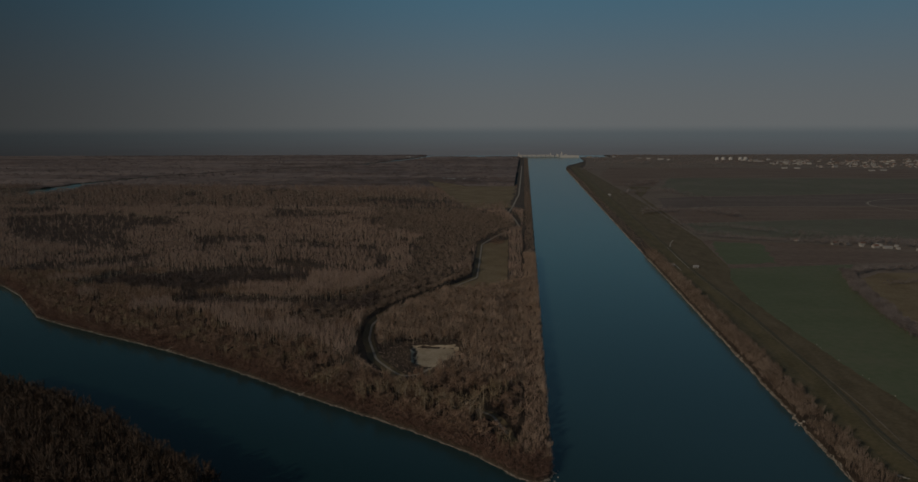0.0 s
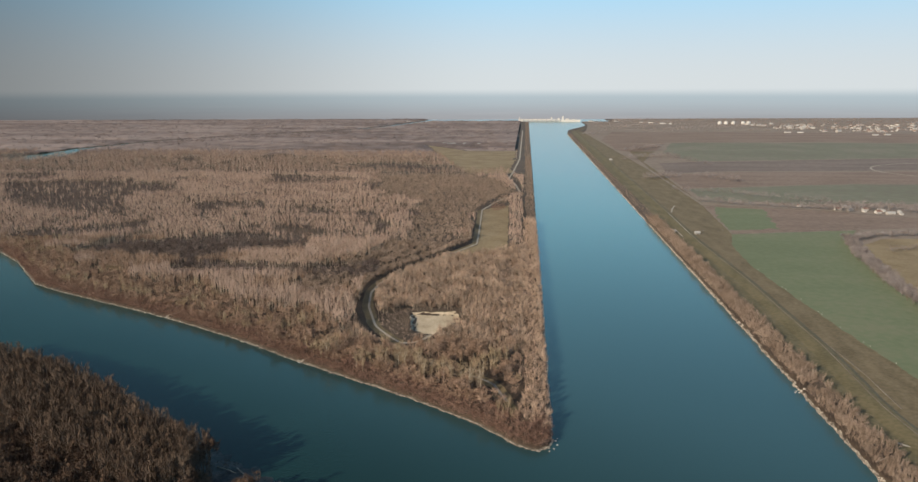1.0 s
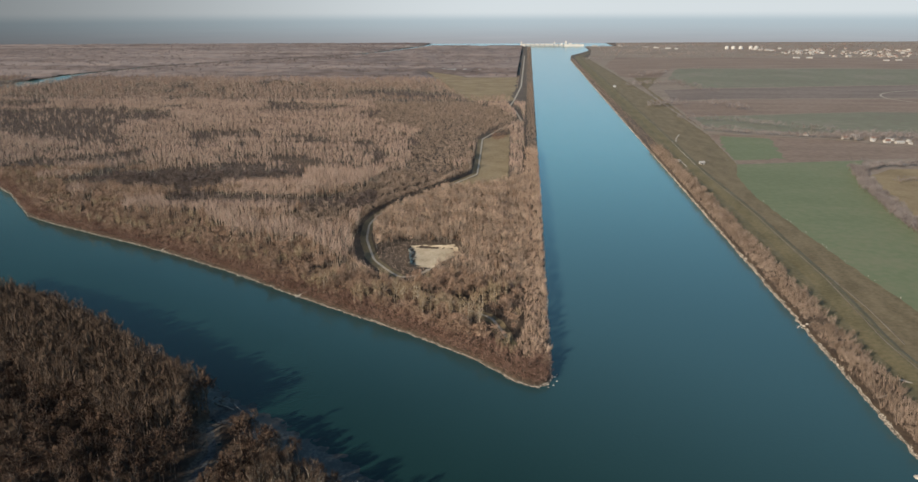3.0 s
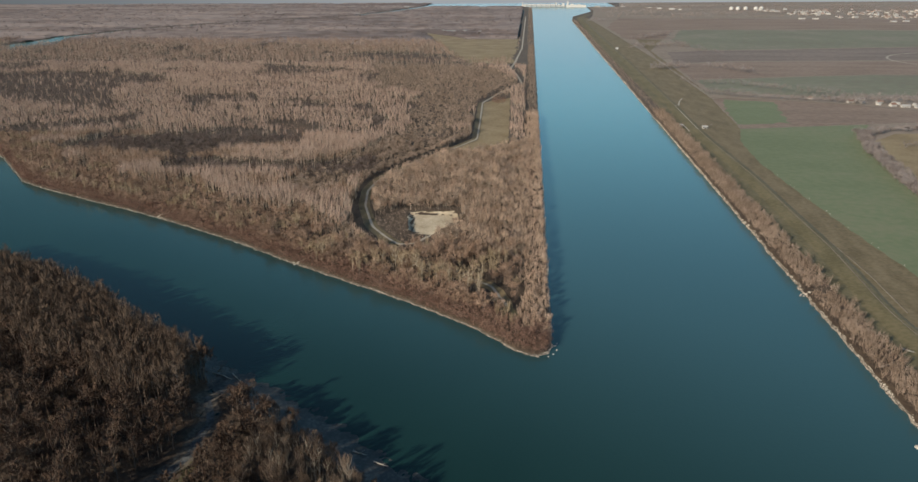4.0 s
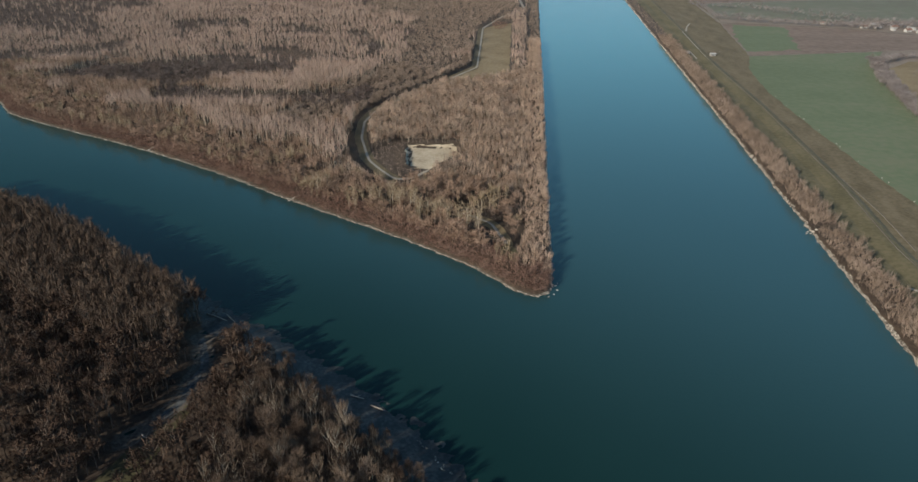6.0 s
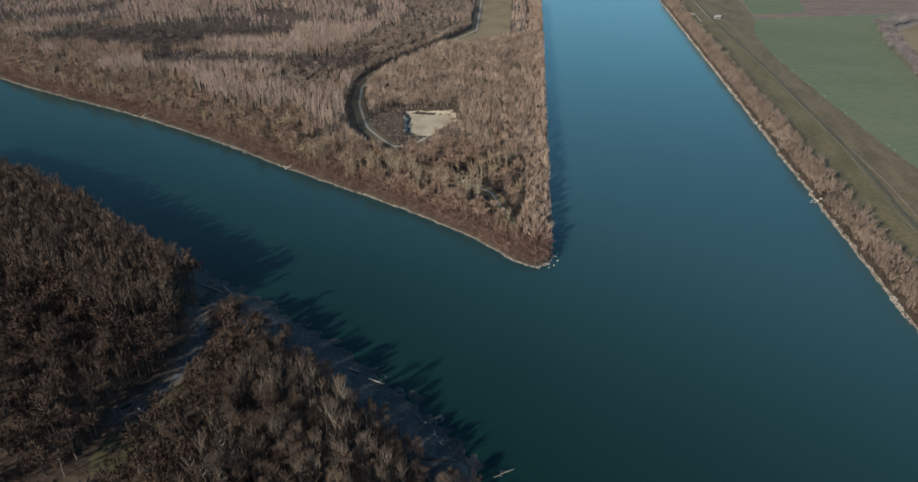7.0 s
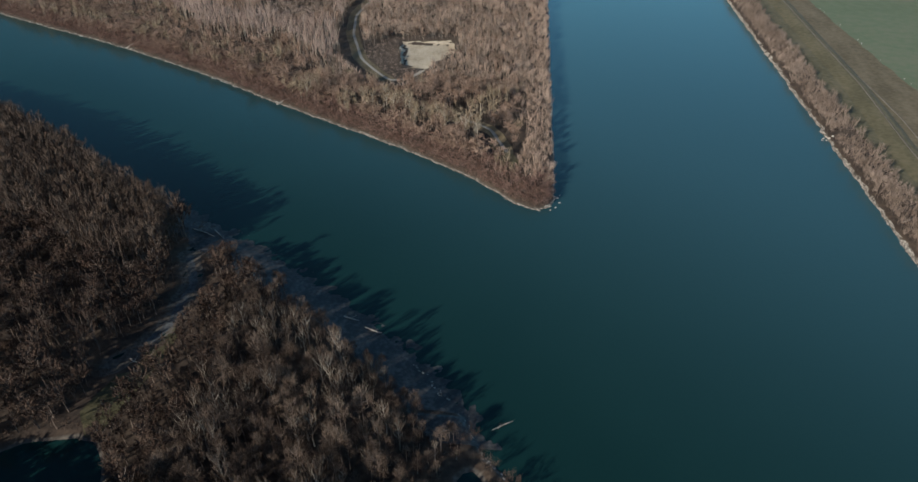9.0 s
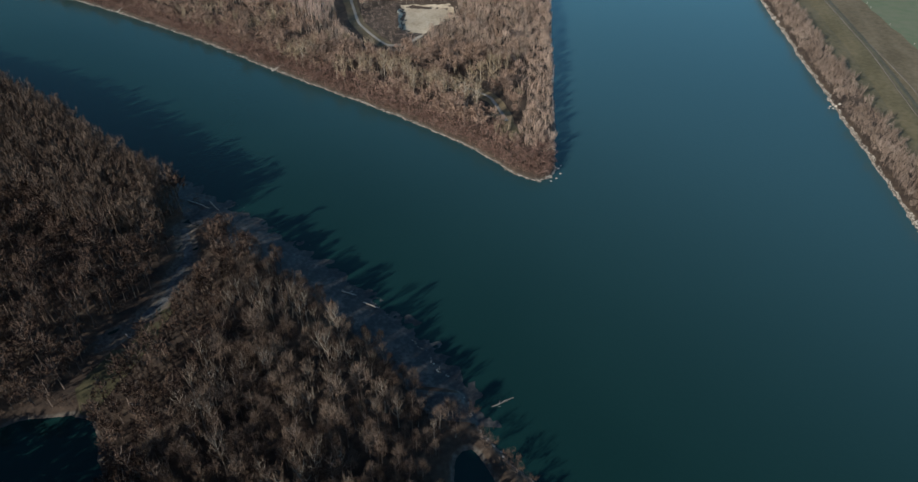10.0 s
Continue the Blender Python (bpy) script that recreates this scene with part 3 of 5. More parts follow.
tagged(ribbon("forest_road", [(-2012, 2524), (-2300, 2970), (-2583, 3408)], 26.0, M_TRACK, lift=0.4, step=40), "wide pale ride cut through distant woods", "road", kind="structure")


# ---- trees ----
def tube(points, radii, sides):
    """A tapered tube along points, as triangles."""
    points = np.asarray(points, float)
    rings = []
    for p, r in zip(points, radii):
        a = np.arange(sides) * 2 * math.pi / sides
        rings.append(np.stack([p[0] + r * np.cos(a), p[1] + r * np.sin(a), np.full(sides, p[2])], 1))
    v = np.concatenate(rings)
    f = []
    for k in range(len(points) - 1):
        for s in range(sides):
            a, b = k * sides + s, k * sides + (s + 1) % sides
            f += [(a, b, b + sides), (a, b + sides, a + sides)]
    return v, np.array(f)


def blades(base, way, length, width, rng):
    """Thin tapering twigs, one triangle each."""
    side = np.cross(way, rng.normal(size=way.shape))
    side /= np.linalg.norm(side, axis=1, keepdims=True) + 1e-9
    side *= np.asarray(width)[:, None] / 2
    v = np.stack([base - side, base + side, base + way * np.asarray(length)[:, None]], 1).reshape(-1, 3)
    return v, np.arange(len(v)).reshape(-1, 3)


def join(parts):
    vs, fs, n = [], [], 0
    for v, f in parts:
        vs.append(v)
        fs.append(f + n)
        n += len(v)
    return np.concatenate(vs), np.concatenate(fs)


def dome_place(rng, foot, h, low, spread):
    """A place in the outer shell of a rounded crown, and the way outwards there."""
    up, a = rng.uniform(-0.45, 1.0), rng.uniform(0, 2 * math.pi)
    flat = math.sqrt(1 - up * up)
    out = np.array([math.cos(a) * flat, math.sin(a) * flat, up])
    heart = np.array([foot[0], foot[1], h * (low + 0.5 * (1 - low))]) + out * np.array([spread, spread, 0.46 * h * (1 - low)]) * rng.uniform(0.62, 0.92)
    return heart, out


def tree_shape(seed, tall, spread, low, twigs, twig_width, limbs=9, sides=5, stems=1, rise=1.3, twig_length=1.9, upright=0.85, dome=False):
    """Wood and twigs of a bare tree: (verts, faces) of the trunk with its limbs, and of the crown of twigs."""
    rng = np.random.RandomState(seed)
    wood, ends, ways, roots = [], [], [], []
    for s in range(stems):
        lean = rng.normal(0, 0.05 if stems == 1 else 0.22, 2)
        foot = rng.normal(0, 0.15 if stems == 1 else 0.5, 2) * (stems > 1)
        h = tall * (1 if s == 0 else rng.uniform(0.7, 1))
        zs = np.array([-0.3, 0.25, 0.5, 0.75, 1.0]) * h
        zs[0] = -0.3
        bend = rng.normal(0, 0.012 * h, (5, 2)).cumsum(0)
        pts = np.stack([foot[0] + lean[0] * zs + bend[:, 0], foot[1] + lean[1] * zs + bend[:, 1], zs], 1)
        r0 = 0.017 * h / math.sqrt(stems)
        wood.append(tube(pts, r0 * np.array([1.25, 0.85, 0.6, 0.32, 0.06]), sides))
        per = max(2, limbs // stems)
        for k in range(per):
            f = low + (0.95 - low) * (k + rng.uniform(0, 1)) / per
            at = np.array([np.interp(f * h, zs, pts[:, i]) for i in range(3)])
            a = k * 2.4 + rng.uniform(0, 0.8)
            g = (f - low) / (1 - low)
            reach = spread * rng.uniform(0.8, 1.15) * math.sqrt(max(0.12, 1 - ((g - 0.35) / 0.72) ** 2))
            up = rise * rng.uniform(0.75, 1.25)
            tip = at + np.array([math.cos(a), math.sin(a), up]) * reach
            tip[2] = min(tip[2], h * 1.02)
            mid = (at + tip) / 2 + np.array([math.cos(a), math.sin(a), -0.4]) * 0.12 * reach
            wood.append(tube([at, mid, tip], [r0 * 0.55, r0 * 0.36, r0 * 0.1], 3))
            roots.append((len(wood) - 1, len(wood) - 1 - (k + 1), int(np.abs(zs - at[2]).argmin()) * sides))
            clumps = 3 if dome else 5
            n = max(2, int(twigs / (limbs + 2) / clumps))
            for q in range(clumps):
                u = 0.35 + 0.65 * (q + rng.uniform(0, 1)) / clumps
                heart = at + (tip - at) * u + rng.normal(0, 0.17 * spread, 3)
                out = heart - np.array([foot[0], foot[1], h * (low + 0.25 * (1 - low))])
                if dome:
                    heart, out = dome_place(rng, foot, h, low, spread)
                    ends.append(heart + rng.normal(0, 0.19 * spread, (n, 3)))
                    ways.append(out * 0.75 + rng.normal(0, 0.4, (n, 3)) + np.array([0, 0, 0.45]))
                    continue
                out /= np.linalg.norm(out) + 1e-9
                ends.append(heart + rng.normal(0, 0.07 * spread, (n, 3)))
                ways.append(out * 0.5 + rng.normal(0, 0.3, (n, 3)) + np.array([0, 0, upright]))
        n = max(2, int(2 * twigs / (limbs + 2) / stems))
        u = rng.uniform(max(low, 0.35), 1.0, n)
        b = np.stack([np.interp(u * h, zs, pts[:, i]) for i in range(3)], 1) + rng.normal(0, 0.08 * spread, (n, 3))
        ends.append(b), ways.append(rng.normal(0, 0.5, (n, 3)) + np.array([0, 0, 0.7]))
    base, way = np.concatenate(ends), np.concatenate(ways)
    way /= np.linalg.norm(way, axis=1, keepdims=True)
    crown = blades(base, way, twig_length * rng.uniform(0.6, 1.4, len(base)), twig_width * rng.uniform(0.6, 1.4, len(base)), rng)
    v, f = join(wood)
    first = np.concatenate([[0], np.cumsum([len(p[0]) for p in wood])])
    knots = [(first[limb], first[limb] + 1, first[stem] + at) for limb, stem, at in roots]
    return (v, np.concatenate([f, np.array(knots)])), crown


def light_tree(seed, tall, spread, low, n, width, narrow=False, trunk=0.3, crest=0.35):
    """A cheap tree for woods seen from afar: one slim trunk blade pair and a crown of long blades."""
    rng = np.random.RandomState(seed)
    clumps = max(3, n // 7)
    g = np.sqrt(rng.uniform(0, 1, clumps))
    ca = np.arange(clumps) * 2.4 + rng.uniform(0, 0.7, clumps)
    cr = spread * 0.82 * np.sqrt(np.clip(1 - ((g - crest) / 0.75) ** 2, 0.05, 1)) * rng.uniform(0.45, 1, clumps)
    pick = rng.randint(0, clumps, n)
    wide = spread * (0.16 if narrow else 0.24)
    z = tall * (low + ((0.64 if narrow else 0.84) - low) * g[pick]) + rng.normal(0, wide, n)
    z = np.clip(z, 0.02 * tall, 0.9 * tall)
    a = ca[pick]
    base = np.stack([cr[pick] * np.cos(a) + rng.normal(0, wide, n), cr[pick] * np.sin(a) + rng.normal(0, wide, n), z], 1)
    way = np.stack([np.cos(a) * (0.5 if narrow else 0.8), np.sin(a) * (0.5 if narrow else 0.8), np.full(n, 2.2 if narrow else 0.6)], 1) + rng.normal(0, 0.25 if narrow else 0.45, (n, 3))
    way /= np.linalg.norm(way, axis=1, keepdims=True)
    crown = blades(base, way, tall * (0.36 if narrow else 0.16) * rng.uniform(0.7, 1.3, n), width * rng.uniform(0.6, 1.4, n), rng)
    up = np.tile([[0.0, 0.0, 1.0]], (2, 1)) + rng.normal(0, 0.02, (2, 3))
    stem = blades(np.zeros((2, 3)) - [0, 0, 0.3], up, [tall, tall * 0.95], [trunk, trunk], rng)
    return stem, crown


def scatter(outline_test, x0, x1, y0, y1, step, seed, rows=0.0, edge=3.0):
    """Jittered places inside a rectangle where the test holds, on dry land."""
    rng = np.random.RandomState(seed)
    gx, gy = np.meshgrid(np.arange(x0, x1, step), np.arange(y0, y1, step))
    gx, gy = gx.ravel(), gy.ravel()
    j = 0.48 * (1 - rows)
    gx = gx + rng.uniform(-j, j, gx.shape) * step
    gy = gy + rng.uniform(-j, j, gy.shape) * step
    keep = outline_test(gx, gy)
    gx, gy = gx[keep], gy[keep]
    keep = shore(gx, gy) > edge
    return gx[keep], gy[keep]


def plant(name, places, shapes, wood_mat, twig_mat, seed, low=0.75, high=1.25, size=None):
    """One mesh of many trees: each place takes one of the shapes, turned and scaled."""
    x, y = places
    rng = np.random.RandomState(seed)
    z = height(x, y)
    pick = rng.randint(0, len(shapes), len(x))
    allv, allf, alli, n = [], [], [], 0
    for k, (wood, crown) in enumerate(shapes):
        sel = np.nonzero(pick == k)[0]
        if not len(sel):
            continue
        a, s = rng.uniform(0, 6.283, len(sel)), rng.uniform(low, high, len(sel))
        if size is not None:
            s = s * size(x[sel], y[sel])
        h = s * rng.uniform(0.9, 1.1, len(sel))
        for i, (v, f) in enumerate((wood, crown)):
            if not len(f):
                continue
            ca, sa = (np.cos(a) * s)[:, None], (np.sin(a) * s)[:, None]
            vx = v[None, :, 0] * ca - v[None, :, 1] * sa + x[sel][:, None]
            vy = v[None, :, 0] * sa + v[None, :, 1] * ca + y[sel][:, None]
            vz = v[None, :, 2] * h[:, None] + z[sel][:, None]
            allv.append(np.stack([vx, vy, vz], 2).reshape(-1, 3).astype(np.float32))
            fc = (f[None] + (np.arange(len(sel)) * len(v))[:, None, None] + n).reshape(-1, 3)
            allf.append(fc.astype(np.int32))
            alli.append(np.full(len(fc), i, np.int32))
            n += len(v) * len(sel)
    return mesh_object(name, np.concatenate(allv), np.concatenate(allf), [wood_mat, twig_mat], index=np.concatenate(alli))


def rnd(x, y):
    """A steady random value for each place."""
    v = np.sin(x * 12.9898 + y * 78.233) * 43758.5453
    return v - np.floor(v)


# ---- woods ----
def in_view(x, y):
    return (x > -45 - 0.82 * (y + 400)) & (x < 80 + 0.62 * (y + 400))


TRACK_SHADE = [(x - 7, y + 4) for x, y in TRACK[3:-2]]
DARK_WOODS = [
    [(-598, 428), (-581, 488), (-520, 511), (-430, 570), (-363, 550), (-306, 527), (-293, 458), (-359, 453), (-409, 397), (-530, 417)],
    [(-432, 359), (-409, 397), (-295, 377), (-242, 382), (-189, 420), (-182, 352), (-228, 332), (-291, 344), (-400, 335)],
    [(-765, 545), (-697, 576), (-598, 659), (-571, 589), (-647, 513), (-728, 495)],
    [(-1081, 1117), (-928, 1126), (-768, 1077), (-705, 975), (-789, 929), (-744, 810), (-669, 735), (-687, 678), (-770, 699), (-955, 795), (-1173, 1080)],
    [(-440, 831), (-377, 797), (-297, 722), (-354, 718), (-420, 770)],
    [(-292, 761), (-253, 736), (-249, 674), (-281, 692)],
    [(-632, 1254), (-476, 1230), (-387, 1202), (-440, 1098), (-585, 1108)],
    [(-377, 1102), (-326, 1164), (-319, 1273), (-244, 1140), (-251, 1021), (-321, 1017)],
    [(-488, 1442), (-305, 1359), (-175, 1367), (-181, 1432), (-334, 1539), (-494, 1530)],
    [(-1078, 1703), (-998, 1671), (-930, 1506), (-994, 1534)],
    # shadowed edge of a stand, its shade drawn as dark twigs
    [(-609, 800), (-587, 847), (-482, 828), (-469, 766), (-571, 742)],
    [(-214, 796), (-173, 787), (-169, 721), (-202, 718)],
    [(-1558, 1587), (-1410, 1849), (-1409, 2144), (-1204, 2458), (-1059, 2605), (-1140, 2842), (-1458, 2629), (-1601, 2281), (-1537, 1888), (-1653, 1712)],
    [(-1275, 1215), (-1203, 1306), (-1110, 1190), (-1195, 1109)],
    [(-827, 1717), (-825, 1922), (-763, 1798), (-783, 1646)],
    [(-1222, 2840), (-1043, 3074), (-961, 3455), (-870, 3079), (-1020, 2644)],
    [(-563, 1980), (-474, 2032), (-468, 1896), (-543, 1892)],
]
TRACK_WOOD = [(-392, 1354), (-175, 1367), (-67, 1151), (-17, 980), (-78, 856), (-95, 840), (-95, 600), (-122, 505), (-150, 420), (-190, 330), (-215, 250), (-265, 300), (-240, 363), (-205, 465), (-190, 596), (-197, 688), (-194, 798), (-247, 927), (-294, 888)]
RED_WOOD = [(-595, 435), (-589, 487), (-571, 535), (-562, 590), (-546, 536), (-561, 482)]
RED_GLADE = [(-381, 626), (-339, 607), (-297, 580), (-298, 528), (-334, 537), (-383, 582)]


PIT_SCRUB = [(-158, 222), (-132, 248), (-120, 246), (-116, 184), (-92, 190), (-82, 204), (-78, 192), (-94, 174), (-108, 162), (-119, 158), (-134, 177), (-150, 200)]


def open_land(x, y):
    """Places kept free of trees."""
    free = (away(TRACK, x, y) < 6) | (away(TRACK_SHADE, x, y) < 3.0) | (away(TRACK_NORTH, x, y) < 8) | (away(TIP_PATH, x, y) < 4.0) | (away([(p - 3, q - 6) for p, q in TIP_PATH], x, y) < 5.0)
    for poly, margin in ((MEADOW, 2), (PIT, 3), (TIP_GLADE, 1), (FAR_CLEAR, 4)):
        free |= inside(poly, x, y) | (away(poly, x, y, True) < margin)
    free |= inside(RED_WOOD, x, y) | inside(RED_GLADE, x, y)
    free |= inside(PIT_SCRUB, x, y) | inside([(p, q - 7) for p, q in PIT], x, y) | (away([(p - 5, q - 9) for p, q in TRACK[:6]], x, y) < 9) | (away([(p + 2, q - 16) for p, q in TRACK[:4]], x, y) < 8)
    free |= away([(-116, 192), (-100, 172)], x, y) < 5
    return free


def peninsula(x, y):
    return inside(WEST_LAND, x, y) & in_view(x, y) & ~open_land(x, y)


def south(x, y):
    return away(SOUTH_SHORE, x, y)


def dark(x, y):
    hit = np.zeros(x.shape, bool)
    rag = 0.03 * np.clip(y - 500, 0, 1500)
    ax, ay = x + 9 * wobble(x, y, 60, 31) + rag * wobble(x, y, 170, 74), y + 9 * wobble(x, y, 70, 32) + rag * wobble(x, y, 190, 75)
    for poly in DARK_WOODS:
        hit |= inside(poly, ax, ay)
    return hit


def stand(x, y):
    """Patchwork of the woods: below 0 mixed wood, above 0 poplar rows."""
    return wobble(x, y * 2.3, 380, 21) + 0.4 * wobble(x, y * 1.7, 120, 22) + 0.3


def rides(x, y, width):
    """Open belts and rides that part the plantations, broken here and there."""
    v = 1.6 * wobble(x * 0.42, y * 1.15, 420, 65) + 0.25 * wobble(x, y, 150, 66)
    return (np.abs(v - np.round(v * 1.4) / 1.4) < width) & (wobble(x, y, 330, 67) > -0.35)


BROAD = [tree_shape(s, 16, 3.2, 0.36, 300, 0.39, limbs=6, sides=3, twig_length=1.4, dome=True) for s in (41, 42, 43, 44, 45)]
SLIM = [tree_shape(s, 19, 2.5, 0.26, 225, 0.21, limbs=8, sides=3, rise=2.0) for s in (51, 52, 53)]
LIGHT_BROAD = [light_tree(s, 15, 3.4, 0.3, 100, 0.4) for s in range(60, 66)]
LIGHT_POPLAR = [light_tree(s, 19, 1.5, 0.34, 44, 0.17, True, 0.52, 0.7) for s in range(70, 76)]
LIGHT_YOUNG = [light_tree(s, 12, 1.7, 0.2, 50, 0.13, True, 0.18, 0.75) for s in range(80, 86)]
SCRUB = [light_tree(s, 5.5, 2.3, 0.0, 46, 0.22, False, 0.12) for s in range(90, 95)]
BANK = [light_tree(s, 8.5, 2.3, 0.05, 56, 0.16, True, 0.15, 0.6) for s in range(130, 135)]
OUTER_BROAD = [light_tree(s, 14, 4.4, 0.15, 17, 1.0) for s in range(140, 146)]
OUTER_POPLAR = [light_tree(s, 19, 1.9, 0.2, 14, 0.46, True, 0.4) for s in range(150, 156)]
MID_BROAD = [light_tree(s, 14, 4.0, 0.15, 29, 0.74) for s in range(100, 106)]
MID_POPLAR = [light_tree(s, 19, 1.9, 0.2, 26, 0.28, True, 0.34) for s in range(110, 116)]
FAR_CLUMP = [light_tree(s, 13, 8.0, 0.1, 11, 4.2) for s in range(120, 126)]

# the wooded island
ISLAND_TREELINE = 15.0


def island_wood(x, y):
    back = away(ISLAND_SHORE, x, y)
    need = np.where((x > -190) & (x < -40) & (y > -168), ISLAND_TREELINE + 4 * wobble(x, y, 40, 41), np.where(x < -190, 12.0, 4.0))
    # the second region adds unseen trees south of the pond, to shade it
    keep = inside(ISLAND, x, y) & (back > need) & (in_view(x, y) | ((x > -300) & (x < -130) & (y > -325) & (y < -200))) & (away(CREEK, x, y) > 8) & (away([(p + 6, q - 8) for p, q in CREEK], x, y) > 9) & ~inside(CLEARING, x, y) & (away(CLEARING, x, y, True) > 2.5)
    keep &= away([(-165, -118), (-172, -140), (-178, -165)], x, y) > 6
    return keep & (shore(x, y) > 3)


def east_of_creek(x, y):
    return island_wood(x, y) & (x > -138) & (y > -226)


def west_of_creek(x, y):
    return island_wood(x, y) & ~((x > -138) & (y > -226))


def crown_size(x, y):
    # unseen trees below y -224 are enlarged so their shadows reach the pond
    return np.where(y < -224, 1.5, 1.0) * (0.88 + 0.34 * wobble(x, y, 24, 45)) * np.where((x < -185) & (y < 200), 1 + 0.42 * np.exp(-(away(ISLAND_SHORE, x, y) / 50) ** 2), 1.0)


def track_side(x, y):
    """Trees stand lower towards the gravel track."""
    return crown_size(x, y) * (0.55 + 0.45 * np.clip((away(TRACK, x, y) - 12) / 30, 0, 1))


wx_, wy_ = scatter(west_of_creek, -620, 10, -325, 260, 5.1, 201)
bulge = (away(ISLAND_SHORE, wx_, wy_) < 62 + 14 * wobble(wx_, wy_, 50, 46)) & (wx_ < -190)
slimness = (wobble(wx_, wy_, 90, 43) + 0.9 * (wobble(wx_, wy_, 14, 44)) > 0.62) | bulge
afar = ~slimness & (wx_ < -330)
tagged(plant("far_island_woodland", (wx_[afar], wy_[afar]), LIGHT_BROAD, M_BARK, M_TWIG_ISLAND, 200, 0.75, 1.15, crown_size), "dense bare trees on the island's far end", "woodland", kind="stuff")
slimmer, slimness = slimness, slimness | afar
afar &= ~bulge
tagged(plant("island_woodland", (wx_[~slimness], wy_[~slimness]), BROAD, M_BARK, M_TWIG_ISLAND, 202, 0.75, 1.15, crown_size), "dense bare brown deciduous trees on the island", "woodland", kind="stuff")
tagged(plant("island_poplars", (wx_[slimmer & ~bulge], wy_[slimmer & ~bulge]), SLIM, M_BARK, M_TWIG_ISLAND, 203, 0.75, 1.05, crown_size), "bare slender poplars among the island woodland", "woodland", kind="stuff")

bx_, by_ = scatter(lambda x, y: west_of_creek(x, y) & (away(ISLAND_SHORE, x, y) < 66 + 12 * wobble(x, y, 50, 46)) & (x < -190), -520, -190, -80, 200, 3.9, 199, edge=5)
tagged(plant("tall_poplars", (bx_, by_), SLIM, M_BARK, M_TWIG_NEAR, 198, 1.06, 1.2), "dense tall bare poplars at the island's edge", "woodland", kind="stuff")
ux, uy = scatter(lambda x, y: inside(ISLAND, x, y) & in_view(x, y) & (y > -235) & (away(CREEK, x, y) > 5.4) & ((away(CREEK, x, y) < 17) | (away(POND, x, y, True) < 9)) & ~inside(CLEARING, x, y) & (rnd(x, y) > 0.3), -215, -140, -235, -40, 2.6, 206, edge=1.5)
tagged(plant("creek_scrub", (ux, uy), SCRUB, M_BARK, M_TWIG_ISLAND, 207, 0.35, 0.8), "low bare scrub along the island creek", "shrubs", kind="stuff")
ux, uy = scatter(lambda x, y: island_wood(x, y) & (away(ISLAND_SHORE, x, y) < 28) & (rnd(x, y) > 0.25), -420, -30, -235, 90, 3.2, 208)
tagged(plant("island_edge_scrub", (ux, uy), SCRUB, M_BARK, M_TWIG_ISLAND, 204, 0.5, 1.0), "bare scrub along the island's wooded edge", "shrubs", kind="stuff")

# the peninsula
px, py = scatter(lambda x, y: peninsula(x, y) & (south(x, y) > 9 + 5 * wobble(x, y, 26, 79)) & (x < -22), -760, -21, -20, 520, 5.2, 211)
nearshore = south(px, py) < 62 + 26 * wobble(px, py, 120, 24)
core = (px > -172) & (py > 150) & (py < 520)
is_dark = (dark(px, py) & (rnd(px, py) < 0.88)) | ((np.abs(px + 24 + 0.06 * (py - 94) + 3 * wobble(px, py, 80, 25)) < 5.5) & (py > 80) & (wobble(px, py, 34, 28) > -0.3) & (rnd(px, py) < 0.75))
beside_track = inside(TRACK_WOOD, px, py) & ~is_dark
mixed_core = core & ~is_dark & ~beside_track
mixed = ~mixed_core & ~is_dark & ~beside_track & (nearshore | ((px > -172) & (py <= 150)))
pale_ones = mixed & (wobble(px, py, 70, 26) > 0.15) & (rnd(px, py) > 0.35)
tagged(plant("mixed_woodland", (px[mixed & ~pale_ones], py[mixed & ~pale_ones]), LIGHT_BROAD, M_BARK, M_TWIG, 212, 0.65, 1.15, crown_size), "bare brown mixed woodland behind the shore", "woodland", kind="stuff")
tagged(plant("track_woodland", (px[beside_track], py[beside_track]), LIGHT_BROAD, M_BARK, M_TWIG_GREY, 210, 0.7, 1.05, track_side), "rounded bare trees beside the gravel track", "woodland", kind="stuff")
tagged(plant("pale_poplars", (px[pale_ones], py[pale_ones]), LIGHT_POPLAR + LIGHT_BROAD[:2], M_BARK_PALE, M_TWIG_OLIVE, 213, 0.6, 0.95), "pale-barked bare poplars near the shore", "woodland", kind="stuff")
TRACK_WEST = [(x - 13, y + 6) for x, y in TRACK[4:-3]]
ex, ey = scatter(lambda x, y: peninsula(x, y) & (away(TRACK_WEST, x, y) < 6.5), -215, -70, 180, 840, 4.2, 205)
tagged(plant("track_edge_trees", (ex, ey), LIGHT_BROAD, M_BARK, M_TWIG_GREY, 206, 0.45, 0.62), "rounded bare trees edging the track's verge", "woodland", kind="stuff")
yx, yy = scatter(lambda x, y: peninsula(x, y) & (x < -17 + 5 * wobble(x, y, 45, 76)) & (x > -172) & (y > 128) & (y < 520) & ~inside(TRACK_WOOD, x, y) & (rnd(x, y) > 0.05), -172, -12, 128, 520, 3.2, 209)
tone = wobble(yx, yy, 55, 68) + 1.1 * (rnd(yx + 3, yy) - 0.5)
